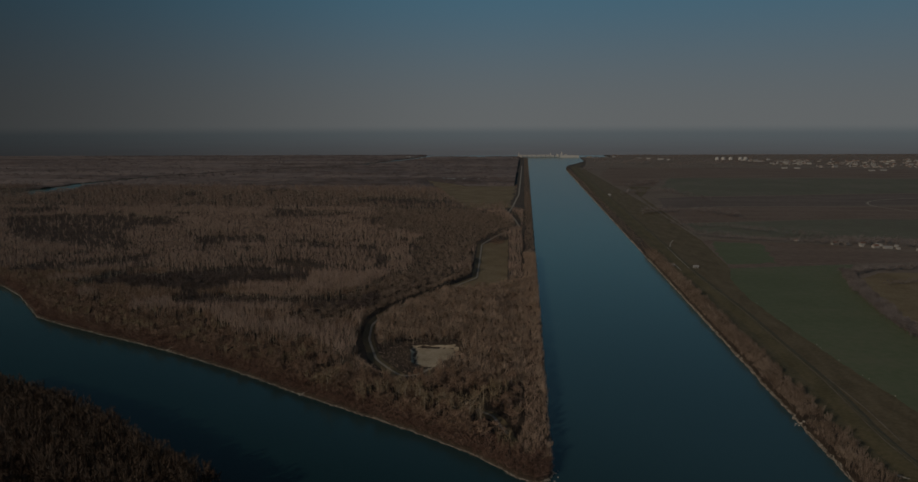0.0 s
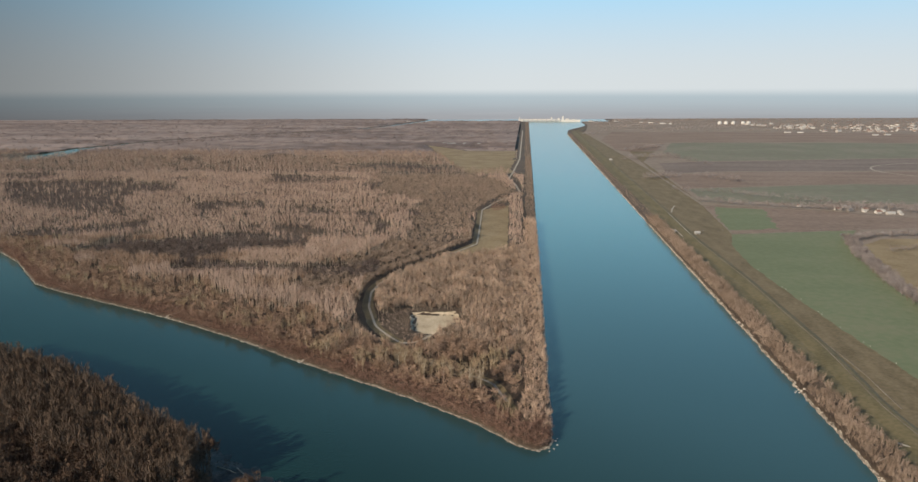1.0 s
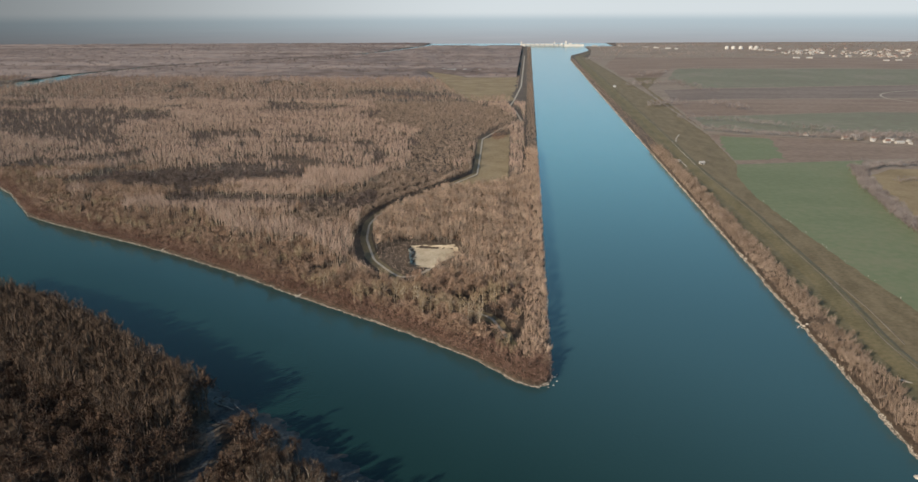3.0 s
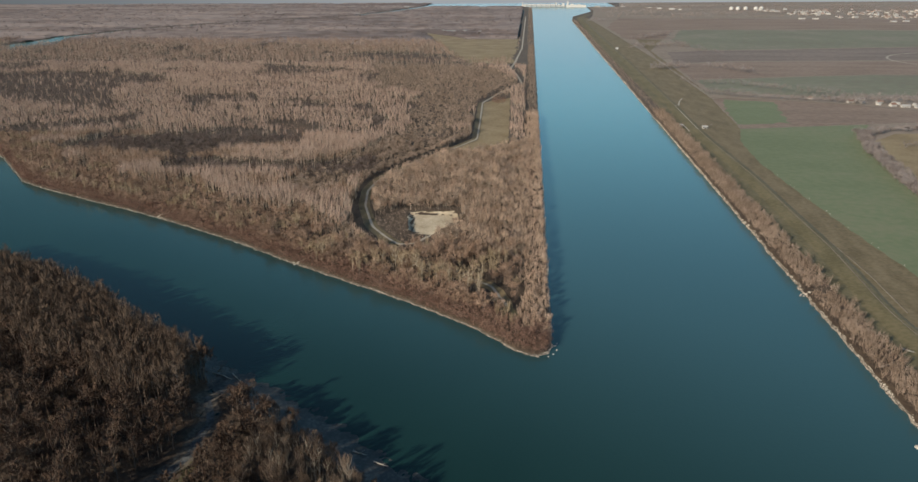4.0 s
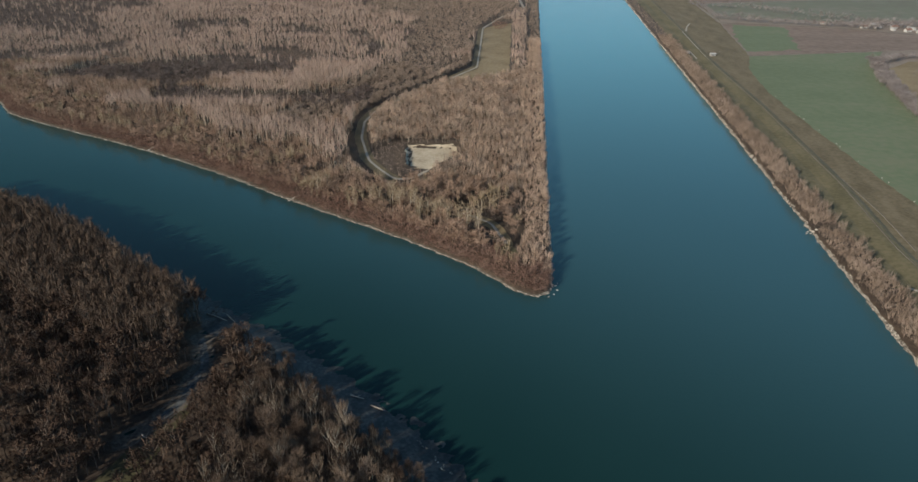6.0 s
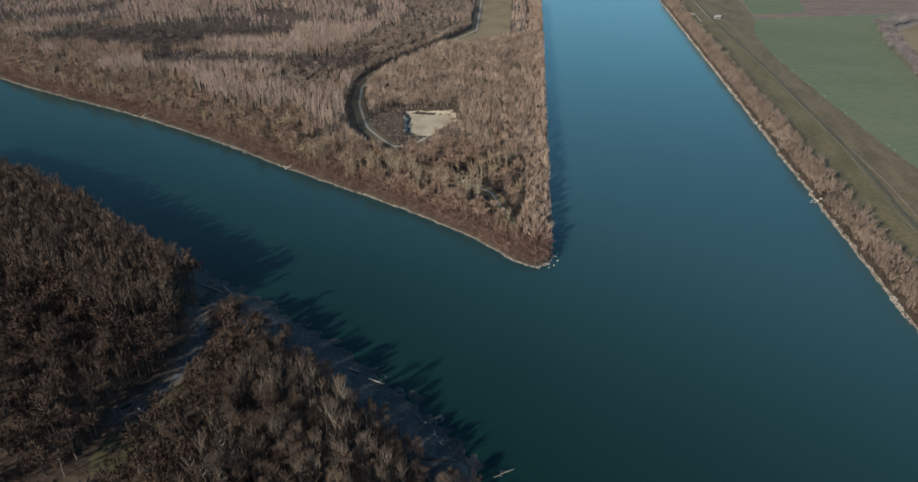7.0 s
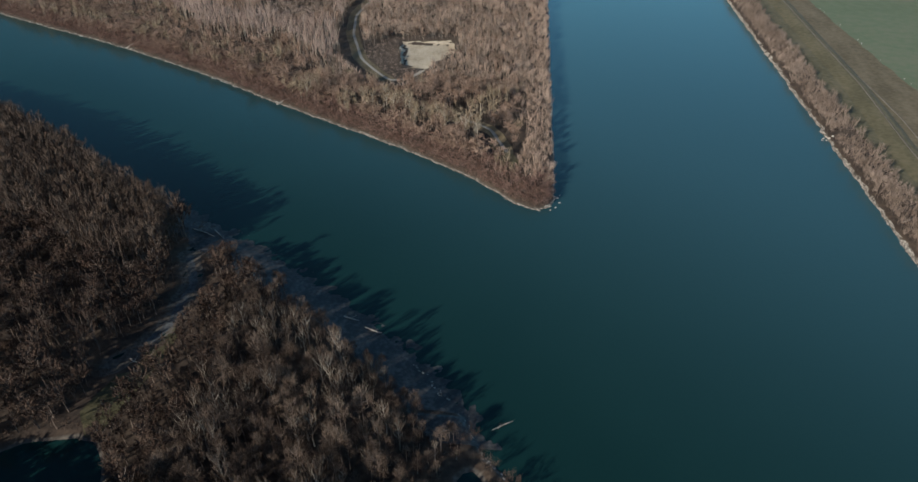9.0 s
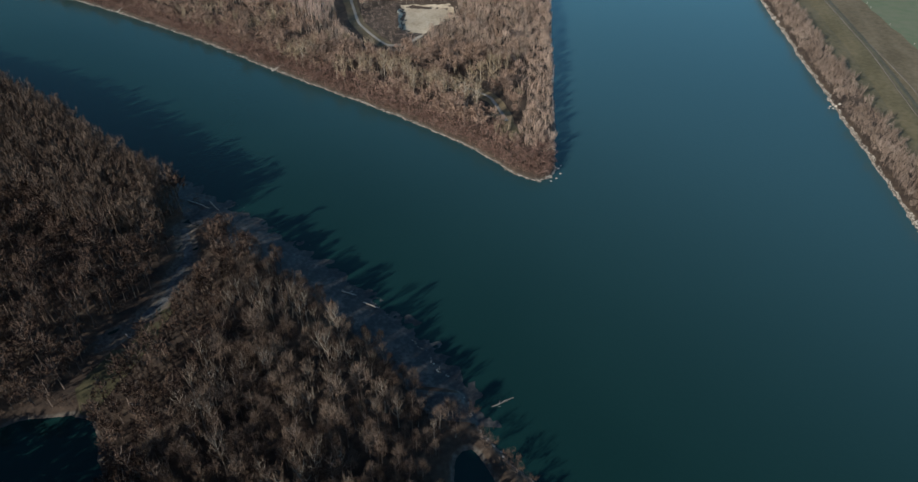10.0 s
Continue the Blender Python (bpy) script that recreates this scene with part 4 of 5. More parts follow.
for name, sel, mat, low, high, words in (("young_plantation", tone > 0.15, M_TWIG_TAN, 0.65, 1.1, "young tan bare plantation trees round the quarry"),
                                         ("grey_plantation", (tone <= 0.15) & (tone > -0.35), M_TWIG_GREY, 0.7, 1.2, "greyish bare plantation trees round the quarry"),
                                         ("brown_young_trees", tone <= -0.35, M_TWIG, 0.55, 1.0, "brown bare young trees round the quarry")):
    tagged(plant(name, (yx[sel], yy[sel]), LIGHT_YOUNG, M_BARK_PALE, mat, 214, low, high), words, "woodland", kind="stuff")
yx, yy = scatter(lambda x, y: inside(PIT_SCRUB, x, y) & ~inside(PIT, x, y) & (away(PIT, x, y, True) > 2) & (away(TRACK, x, y) > 4) & (rnd(x, y) > 0.3), -160, -76, 156, 250, 2.3, 254)
tagged(plant("quarry_scrub", (yx, yy), SCRUB, M_BARK, M_TWIG_GREY, 255, 0.25, 0.6), "low grey scrub between the track and the quarry", "shrubs", kind="stuff")
tagged(plant("dark_woodland", (px[is_dark], py[is_dark]), LIGHT_BROAD, M_BARK, M_TWIG_DARK, 215, 0.55, 0.9, crown_size), "dark bare thicket", "woodland", kind="stuff")
qx, qy = scatter(lambda x, y: peninsula(x, y) & (south(x, y) > 30) & (x < -170), -760, -160, -20, 520, 5.6, 216, rows=0.7)
rowed = ~dark(qx, qy) & ~inside(TRACK_WOOD, qx, qy) & (south(qx, qy) > 62 + 26 * wobble(qx, qy, 120, 24))
older = stand(qx, qy) > 0.25
for name, sel, mat, tone, low, high in (("poplar_plantation", rowed & older, M_TWIG_PALE, "pale", 0.9, 1.08), ("brown_plantation", rowed & ~older, M_TWIG, "brownish", 0.78, 0.98)):
    tagged(plant(name, (qx[sel], qy[sel]), LIGHT_POPLAR, M_BARK_PALE, mat, 217, low, high), tone + " bare poplars planted in rows", "woodland", kind="stuff")
bx_, by_ = scatter(lambda x, y: peninsula(x, y) & (south(x, y) < 8) & (x < 1), -700, 1, -20, 470, 1.7, 256, edge=0.9)
tagged(plant("stone_edge_scrub", (bx_, by_), SCRUB, M_BARK, M_TWIG_RED, 257, 0.5, 0.9), "dense reddish scrub just above the bank stones", "shrubs", kind="stuff")


def shore_size(x, y):
    """Scrub grows from knee height at the stones to small trees behind."""
    return np.clip(0.6 + south(x, y) / 20, 0.7, 1.2) * (1 + 0.3 * wobble(x, y, 17, 69))


sx_, sy_ = scatter(lambda x, y: peninsula(x, y) & (south(x, y) < 19 + 7 * wobble(x, y, 30, 27)) & (x < 1), -760, 1, -20, 480, 2.35, 218, edge=1.3)
tagged(plant("shore_scrub", (sx_, sy_), SCRUB, M_BARK, M_TWIG_RED, 219, 0.7, 1.5, shore_size), "reddish-brown leafless scrub along the river bank", "shrubs", kind="stuff")
bx_, by_ = scatter(lambda x, y: inside(WEST_LAND, x, y) & (x > -19 + 5 * wobble(x, y, 45, 76)) & (rnd(x, y) > 0.08), -26, 1, 14, 720, 2.7, 220, edge=1.2)
tagged(plant("canal_bank_trees", (bx_, by_), LIGHT_YOUNG + SCRUB[:2], M_BARK, M_TWIG_TAN, 221, 0.55, 1.0), "narrow strip of bare trees along the canal bank", "woodland", kind="stuff")
bx_, by_ = scatter(lambda x, y: inside(WEST_LAND, x, y) & (x > -18 + 4 * wobble(x, y, 60, 78)), -22, 1, 720, 1800, 4.6, 222, edge=2.0)
tagged(plant("middle_bank_trees", (bx_, by_), LIGHT_YOUNG, M_BARK, M_TWIG_GREY, 223, 0.4, 0.75), "strip of bare trees further along the canal bank", "woodland", kind="stuff")
bx_, by_ = scatter(lambda x, y: inside(WEST_LAND, x, y) & (x > -21), -21, 1, 1800, 4200, 6.0, 258, edge=2.0)
tagged(plant("far_bank_trees", (bx_, by_), MID_BROAD, M_BARK, M_TWIG_GREY, 259, 0.25, 0.45), "strip of bare trees along the distant canal bank", "woodland", kind="stuff")
mx, my = scatter(lambda x, y: peninsula(x, y) & (x < -22), -1500, -21, 520, 1300, 6.4, 224)
belt = rides(mx, my, 0.055)
beside_track = inside(TRACK_WOOD, mx + 22 * wobble(mx, my, 130, 81), my + 22 * wobble(mx, my, 120, 82))
is_dark = ((dark(mx, my) & (rnd(mx, my) < 0.88)) | belt) & ~beside_track
poplar = ~is_dark & ~beside_track
older = stand(mx, my) > 0.3
tagged(plant("middle_poplars", (mx[poplar & older], my[poplar & older]), MID_POPLAR, M_BARK_PALE, M_TWIG_PALE, 225, 0.8, 1.0), "wide plantation of pale bare poplars", "woodland", kind="stuff")
tagged(plant("middle_brown_poplars", (mx[poplar & ~older], my[poplar & ~older]), MID_POPLAR, M_BARK, M_TWIG_PALE, 243, 0.66, 0.86), "younger plantation of brownish bare poplars", "woodland", kind="stuff")
tagged(plant("middle_woodland", (mx[beside_track], my[beside_track]), MID_BROAD, M_BARK, M_TWIG_GREY, 226, 0.55, 1.0), "bare grey-brown mixed woodland", "woodland", kind="stuff")
tagged(plant("middle_thicket", (mx[is_dark], my[is_dark]), MID_BROAD, M_BARK, M_TWIG_DARK, 227, 0.45, 0.8), "dark bare thicket between plantations", "woodland", kind="stuff")
mx, my = scatter(lambda x, y: peninsula(x, y) & (x < -45) & (away(FAR_RIVER, x, y) > 75), -1900, -45, 1300, 1900, 9.0, 240)
is_dark = dark(mx, my) | (rides(mx, my, 0.09))
tagged(plant("outer_poplars", (mx[~is_dark], my[~is_dark]), OUTER_POPLAR + OUTER_BROAD[:2], M_BARK_PALE, M_TWIG_PALE, 241, 0.8, 1.2), "outlying plantation of pale bare poplars", "woodland", kind="stuff")
tagged(plant("outer_thicket", (mx[is_dark], my[is_dark]), OUTER_BROAD, M_BARK, M_TWIG_DARK, 242, 0.5, 0.85), "dark bare thicket among outlying plantations", "woodland", kind="stuff")


def far_wood(x, y):
    """The distant riverside woods, without their clearings and the far river."""
    return peninsula(x, y) & (x < -45) & ((y > 1850 + 55 * wobble(x, y, 260, 77)) | (x < -1880)) & (away(FAR_RIVER, x, y) > 30 + 8 * wobble(x, y, 90, 38)) & (shore(x, y) > 8)


def canopy(x, y):
    """Top of the far woods: blocks of different age, with lumpy crowns."""
    blocks = np.where(wobble(x, y * 2.6, 520, 34) > 0.32, 2.0, 6.0) + 1.2 * wobble(x, y * 2.0, 260, 39)
    rim = np.clip(np.minimum(np.minimum(away(FAR_RIVER, x, y) - 24, away(FAR_CLEAR, x, y, True)), np.maximum(y - 1840 - 55 * wobble(x, y, 260, 77), -1870 - x)) / 45, 0.02, 1)
    return height(x, y) + (blocks + 0.8 * wobble(x, y, 37, 40)) * rim


far_x = axis((-4000, -2200, 16), (-2200, -45, 11))
far_y = axis((1300, 2600, 12), (2600, 4960, 18))
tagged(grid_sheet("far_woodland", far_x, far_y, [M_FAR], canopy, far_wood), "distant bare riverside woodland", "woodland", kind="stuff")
fx, fy = scatter(lambda x, y: far_wood(x, y), -3000, -45, 1880, 4700, 24, 228, edge=10)
is_dark = (wobble(fx, fy * 3.4, 900, 34) > 0.34) | dark(fx, fy)
thin = is_dark | (rnd(fx, fy) < 0.12)
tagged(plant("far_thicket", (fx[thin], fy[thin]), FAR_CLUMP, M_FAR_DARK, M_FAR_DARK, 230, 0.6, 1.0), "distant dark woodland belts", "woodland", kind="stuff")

tx, ty = scatter(lambda x, y: ((x + 66) / 13) ** 2 + ((y - 852) / 34) ** 2 < 1, -82, -50, 815, 890, 3.0, 236)
tagged(plant("meadow_thicket", (tx, ty), SCRUB, M_BARK, M_TWIG_RED, 237, 0.5, 0.9), "reddish thicket at the meadow's end", "shrubs", kind="stuff")
for name, poly, seed in (("red_scrub", RED_WOOD, 238), ("red_glade_scrub", RED_GLADE, 253)):
    tx, ty = scatter(lambda x, y: inside(poly, x, y), min(p[0] for p in poly), max(p[0] for p in poly), min(p[1] for p in poly), max(p[1] for p in poly), 4.2, seed)
    tagged(plant(name, (tx, ty), SCRUB, M_BARK, M_TWIG_RED, seed + 1, 0.4, 0.8), "reddish open scrub between plantations", "shrubs", kind="stuff")

# the east bank
ex, ey = scatter(lambda x, y: (x > 176) & (x < 195 + 3 * wobble(x, y, 30, 51)) & (away([(172, 88), (190, 90)], x, y) > 4) & (rnd(x, y) > 0.1) & (wobble(x, y, 45, 52) > -0.9), 176, 200, -130, 760, 2.6, 231, edge=2.4)
tagged(plant("bank_scrub", (ex, ey), BANK, M_BARK, M_TWIG_GREY, 232, 0.5, 1.15), "grey-brown leafless scrub along the canal bank", "shrubs", kind="stuff")
ex, ey = scatter(lambda x, y: (x > 177) & (x < 192 + 4 * wobble(x, y, 60, 53)), 177, 200, 760, 3000, 6.0, 233, edge=3)
tagged(plant("far_bank_scrub", (ex, ey), MID_BROAD, M_BARK, M_TWIG_GREY, 234, 0.3, 0.5), "leafless scrub along the distant canal bank", "shrubs", kind="stuff")


def hedge(name, line, width, step, shapes, mat, seed, label, low=0.5, high=1.0, gap=-2.0):
    p = np.array(line, float)
    hx, hy = scatter(lambda x, y: (away(line, x, y) < width * (0.7 + 0.3 * wobble(x, y, 40, seed))) & (wobble(x, y, 55, seed + 1) > gap), p[:, 0].min() - width, p[:, 0].max() + width, p[:, 1].min() - width, p[:, 1].max() + width, step, seed)
    return tagged(plant(name, (hx, hy), shapes, M_BARK, mat, seed + 2, low, high), label, "hedge", kind="stuff")


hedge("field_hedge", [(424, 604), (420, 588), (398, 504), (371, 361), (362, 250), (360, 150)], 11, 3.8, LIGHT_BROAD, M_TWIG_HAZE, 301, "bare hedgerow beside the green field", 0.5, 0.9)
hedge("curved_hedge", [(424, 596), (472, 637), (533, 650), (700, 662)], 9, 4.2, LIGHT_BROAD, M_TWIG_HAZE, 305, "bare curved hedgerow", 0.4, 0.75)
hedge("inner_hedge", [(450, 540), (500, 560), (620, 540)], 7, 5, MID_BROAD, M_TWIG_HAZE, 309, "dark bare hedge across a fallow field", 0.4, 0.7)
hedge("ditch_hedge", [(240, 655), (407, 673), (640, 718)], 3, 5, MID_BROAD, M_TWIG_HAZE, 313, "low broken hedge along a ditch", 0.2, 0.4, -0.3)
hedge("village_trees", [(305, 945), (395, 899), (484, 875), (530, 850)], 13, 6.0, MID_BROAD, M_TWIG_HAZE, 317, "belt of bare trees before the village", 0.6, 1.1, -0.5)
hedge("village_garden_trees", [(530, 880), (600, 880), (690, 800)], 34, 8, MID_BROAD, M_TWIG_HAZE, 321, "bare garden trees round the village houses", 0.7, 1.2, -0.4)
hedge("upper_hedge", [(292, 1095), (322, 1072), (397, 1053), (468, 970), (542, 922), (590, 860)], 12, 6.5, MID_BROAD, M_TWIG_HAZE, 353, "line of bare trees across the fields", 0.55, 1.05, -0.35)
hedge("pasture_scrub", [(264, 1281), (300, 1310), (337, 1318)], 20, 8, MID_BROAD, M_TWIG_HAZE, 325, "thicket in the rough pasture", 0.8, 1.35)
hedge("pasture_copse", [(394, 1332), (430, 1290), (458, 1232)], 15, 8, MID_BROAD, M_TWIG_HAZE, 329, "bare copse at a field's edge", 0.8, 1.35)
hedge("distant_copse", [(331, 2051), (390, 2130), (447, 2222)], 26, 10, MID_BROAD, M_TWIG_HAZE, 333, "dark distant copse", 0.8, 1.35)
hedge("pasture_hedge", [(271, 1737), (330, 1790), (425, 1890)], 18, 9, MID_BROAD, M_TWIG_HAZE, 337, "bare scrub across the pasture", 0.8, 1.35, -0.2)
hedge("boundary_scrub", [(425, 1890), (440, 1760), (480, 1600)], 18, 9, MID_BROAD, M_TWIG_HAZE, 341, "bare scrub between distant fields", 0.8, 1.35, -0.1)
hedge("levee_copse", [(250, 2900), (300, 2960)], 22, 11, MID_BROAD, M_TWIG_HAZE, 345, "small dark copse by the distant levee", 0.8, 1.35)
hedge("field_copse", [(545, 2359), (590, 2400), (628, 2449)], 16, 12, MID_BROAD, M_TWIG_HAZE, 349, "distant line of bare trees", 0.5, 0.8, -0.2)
ox, oy = scatter(lambda x, y: in_view(x, y) & (x > 340 + 0.05 * (y - 3000)) & (wobble(x, y * 3, 700, 61) > 0.1), 300, 3200, 3100, 4700, 26, 351)
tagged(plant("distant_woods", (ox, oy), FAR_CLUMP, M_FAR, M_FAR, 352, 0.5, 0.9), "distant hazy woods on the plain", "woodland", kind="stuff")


# ---- single trees on the island ----
def single_tree(name, shape, bark, twig_mat):
    root = new(name)
    wood, crown = shape
    mesh_object("trunk", wood[0], wood[1], [bark], root)
    mesh_object("crown", crown[0], crown[1], [twig_mat], root)
    return root


def grow(kind, protos, places, low, high, seed, group):
    rng = np.random.RandomState(seed)
    x, y = places
    z = height(x, y)
    # trees stand lower towards the island's beach
    edge = np.where(inside(ISLAND, x, y), 0.66 + 0.34 * np.clip((away(ISLAND_SHORE, x, y) - 14) / 22, 0, 1), 1.0)
    for k in range(len(x)):
        proto = protos[k % len(protos)]
        s = rng.uniform(low, high) * (1.05 + 0.22 * wobble(x[k], y[k], 24, 45)) * edge[k]
        m = pose(x[k], y[k], z[k], 0, 0, rng.uniform(0, 360))
        if k < len(protos):
            ob = proto
            ob.matrix_basis = m
        else:
            ob = copy_thing(proto, m)
        ob.scale = (s, s, s * rng.uniform(0.92, 1.1))
        ob["group"] = group


sx1, sy1 = scatter(east_of_creek, -175, -30, -228, -60, 5.0, 401)
slim1 = (wobble(sx1, sy1, 60, 402) + 0.8 * wobble(sx1, sy1, 12, 403)) > 0.3
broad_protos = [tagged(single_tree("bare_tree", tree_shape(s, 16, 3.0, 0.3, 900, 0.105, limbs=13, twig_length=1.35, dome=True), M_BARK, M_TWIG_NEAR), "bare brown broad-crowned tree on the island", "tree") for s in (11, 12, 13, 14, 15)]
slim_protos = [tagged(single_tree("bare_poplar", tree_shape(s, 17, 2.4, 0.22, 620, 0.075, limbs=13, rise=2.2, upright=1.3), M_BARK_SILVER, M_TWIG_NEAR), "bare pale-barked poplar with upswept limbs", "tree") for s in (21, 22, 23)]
grow("tree", broad_protos, (sx1[~slim1], sy1[~slim1]), 0.6, 1.12, 404, "bare trees on the island")
grow("tree", slim_protos, (sx1[slim1], sy1[slim1]), 0.65, 1.1, 405, "bare poplars on the island")
spit = np.array([(-33, -169), (-29, -178), (-25, -182), (-20, -187), (-16, -191), (-12, -195), (-9, -200), (-4, -207)], float)
bush_protos = [tagged(single_tree("bare_bush", tree_shape(s, 7, 3.2, 0.05, 620, 0.08, limbs=14, stems=4), M_BARK, M_TWIG_NEAR), "rounded bare bush on the gravel spit", "bush") for s in (31, 32)]
grow("bush", bush_protos, (spit[:, 0], spit[:, 1]), 0.75, 1.25, 406, "bushes on the gravel spit")
tall = np.array([(-172, 116), (-165, 120), (-128, 108), (-122, 101), (-111, 97), (-105, 91), (-99, 94), (-94, 91), (-90, 80), (-84, 84), (-79, 79), (-75, 81), (-69, 66), (-62, 69), (-56, 61), (-50, 66), (-47, 60)], float)
white_protos = [tagged(single_tree("white_poplar", tree_shape(s, 17, 3.4, 0.34, 420, 0.12, limbs=11, rise=1.6), M_BARK_PALE, M_TWIG_OLIVE), "tall bare poplar with a whitish trunk", "tree") for s in (35, 36, 37)]
grow("tree", white_protos, (tall[:, 0], tall[:, 1]), 0.85, 1.1, 407, "whitish poplars above the river bank")


# ---- banks: riprap and driftwood ----
def riprap(name, line, y_low, y_high, per_metre, lo, hi, seed, label, size=(0.35, 1.0)):
    rng = np.random.RandomState(seed)
    p = np.array(line, float)
    seg = np.hypot(*np.diff(p, axis=0).T)
    along = np.concatenate([[0], np.cumsum(seg)])
    n = int(along[-1] * per_metre)
    t = rng.uniform(0, along[-1], n)
    k = np.clip(np.searchsorted(along, t) - 1, 0, len(seg) - 1)
    x, y = np.interp(t, along, p[:, 0]), np.interp(t, along, p[:, 1])
    d = np.diff(p, axis=0)[k] / seg[k][:, None]
    off = rng.uniform(-5, 5, n)
    x, y = x - d[:, 1] * off, y + d[:, 0] * off
    s = shore(x, y)
    keep = (s > lo) & (s < hi + 0.7 * wobble(x, y, 14, seed))
    x, y = x[keep], y[keep]
    z = height(x, y)
    octa = np.array([(1, 0, 0), (0, 1, 0), (-1, 0, 0), (0, -1, 0), (0, 0, 0.8), (0, 0, -0.5)], float)
    tri = np.array([(0, 1, 4), (1, 2, 4), (2, 3, 4), (3, 0, 4), (1, 0, 5), (2, 1, 5), (3, 2, 5), (0, 3, 5)])
    r = rng.uniform(*size, len(x))
    v = octa[None] * r[:, None, None] * rng.uniform(0.65, 1.35, (len(x), 6, 3))
    a = rng.uniform(0, 6.283, len(x))
    ca, sa = np.cos(a)[:, None], np.sin(a)[:, None]
    verts = np.stack([v[..., 0] * ca - v[..., 1] * sa + x[:, None], v[..., 0] * sa + v[..., 1] * ca + y[:, None], v[..., 2] + z[:, None]], 2)
    faces = tri[None] + (np.arange(len(x)) * 6)[:, None, None]
    return tagged(mesh_object(name, verts.reshape(-1, 3), faces.reshape(-1, 3), [M_STONE]), label, "stones", kind="stuff")


riprap("river_riprap", SOUTH_SHORE[2:], 0, 0, 44, -0.7, 0.9, 501, "pale broken riprap stones along the river bank", (0.18, 0.40))
riprap("canal_riprap", [(CANAL_W, -140), (CANAL_W, 1050)], 0, 0, 44, -0.8, 1.7, 502, "pale broken riprap stones along the canal", (0.18, 0.42))
riprap("far_canal_riprap", [(CANAL_W, 1050), (CANAL_W, 3000)], 0, 0, 6, -0.9, 2.5, 505, "pale broken stones along the distant canal bank", (0.4, 0.8))
riprap("inner_riprap", [(0, 0), (0, 420)], 0, 0, 8, -0.8, 0.8, 503, "dark wet stones at the canal's edge", (0.3, 0.7))
riprap("spit_stones", [(-60, -132), (-35, -160), (-29, -174), (-4, -200)], 0, 0, 5, -0.8, 1.2, 504, "loose stones along the gravel spit", (0.2, 0.6))


def boulder(x, y, r, seed, label):
    rng = np.random.RandomState(seed)
    bm = bmesh.new()
    bmesh.ops.create_icosphere(bm, subdivisions=2, radius=r)
    for v in bm.verts:
        v.co *= 1 + 0.22 * noise.noise(v.co * (1.1 / r) + Vector((seed, 0, 0)))
        v.co.z *= 0.7
    ob = from_bmesh("boulder", bm, M_STONE)
    ob.matrix_basis = pose(x, y, max(float(height(x, y)) + 0.3 * r, -0.3 * r), 0, 0, rng.uniform(0, 360))
    return tagged(ob, label, "boulder", "boulders at the point")


for k, (x, y, r) in enumerate(((1.6, 3.5, 0.85), (2.6, -1.5, 0.7), (0.5, -6.5, 0.7), (-2.5, -9.5, 0.6), (3.0, 6.5, 0.6))):
    boulder(x, y, r, 510 + k, "pale boulder at the tip of the point")
boulder(168, -79, 2.2, 516, "large pale boulder in shallow water")
for k, (x, y, r) in enumerate(((171.5, 88, 0.7), (173, 90.5, 0.8), (174, 88, 0.8), (176, 89.5, 1.0), (178, 90, 0.9))):
    boulder(x, y, r, 520 + k, "pale boulder of a small stone groyne")


def marker_stone(x, y):
    bm = bmesh.new()
    box(bm, -0.22, -0.22, -0.3, 0.22, 0.22, 0.9)
    bmesh.ops.bevel(bm, geom=bm.edges[:], offset=0.06, segments=1, affect="EDGES")
    ob = from_bmesh("marker_stone", bm, M_STONE)
    ob.matrix_basis = pose(x, y, float(height(x, y)) + 0.2, 2, 1, 20)
    return ob


first_marker = tagged(marker_stone(268, 60), "low white marker stone at the field's edge", "stone", "marker stones")
for k in range(1, 14):
    y = 60 + 28 * k + 11 * math.sin(k * 2.1)
    x = float(np.interp(y, [60, 113, 225, 341, 449, 560], [268, 267, 260, 255, 252, 260])) + 0.6 * math.sin(k * 5.0)
    copy_thing(first_marker, pose(x, y, float(height(x, y)) + 0.2, 2, 1, 33 * k))


def log(x0, y0, x1, y1, r, seed, label):
    """A fallen trunk with stubs of branches."""
    rng = np.random.RandomState(seed)
    n = 6
    pts = [(x0 + (x1 - x0) * k / n, y0 + (y1 - y0) * k / n) for k in range(n + 1)]
    rise = 0.12 * math.hypot(x1 - x0, y1 - y0)
    base = [max(float(height(px_, py_)), 0.0) + r * 0.7 for px_, py_ in pts]
    body = [(px_, py_, b + rise * 0.05 * k) for k, ((px_, py_), b) in enumerate(zip(pts, base))]
    root = new("fallen_log")
    root.matrix_basis = pose(x0, y0, base[0])

    def local(points):
        return [(p[0] - x0, p[1] - y0, p[2] - base[0]) for p in points]

    v, f = log_tube(local(body), np.linspace(r, r * 0.4, n + 1))
    mesh_object("trunk", v, f, [M_WOOD], root)
    for k in range(4):
        i = rng.randint(2, n)
        a = rng.uniform(0, 6.283)
        q = np.array(body[i])
        tip_ = q + np.array([math.cos(a), math.sin(a), 0.5]) * rng.uniform(1.2, 2.6)
        v, f = log_tube(local([q, tip_]), [r * 0.35, r * 0.1])
        mesh_object("branch", v, f, [M_WOOD], root)
    return tagged(root, label, "log", "driftwood on the banks")


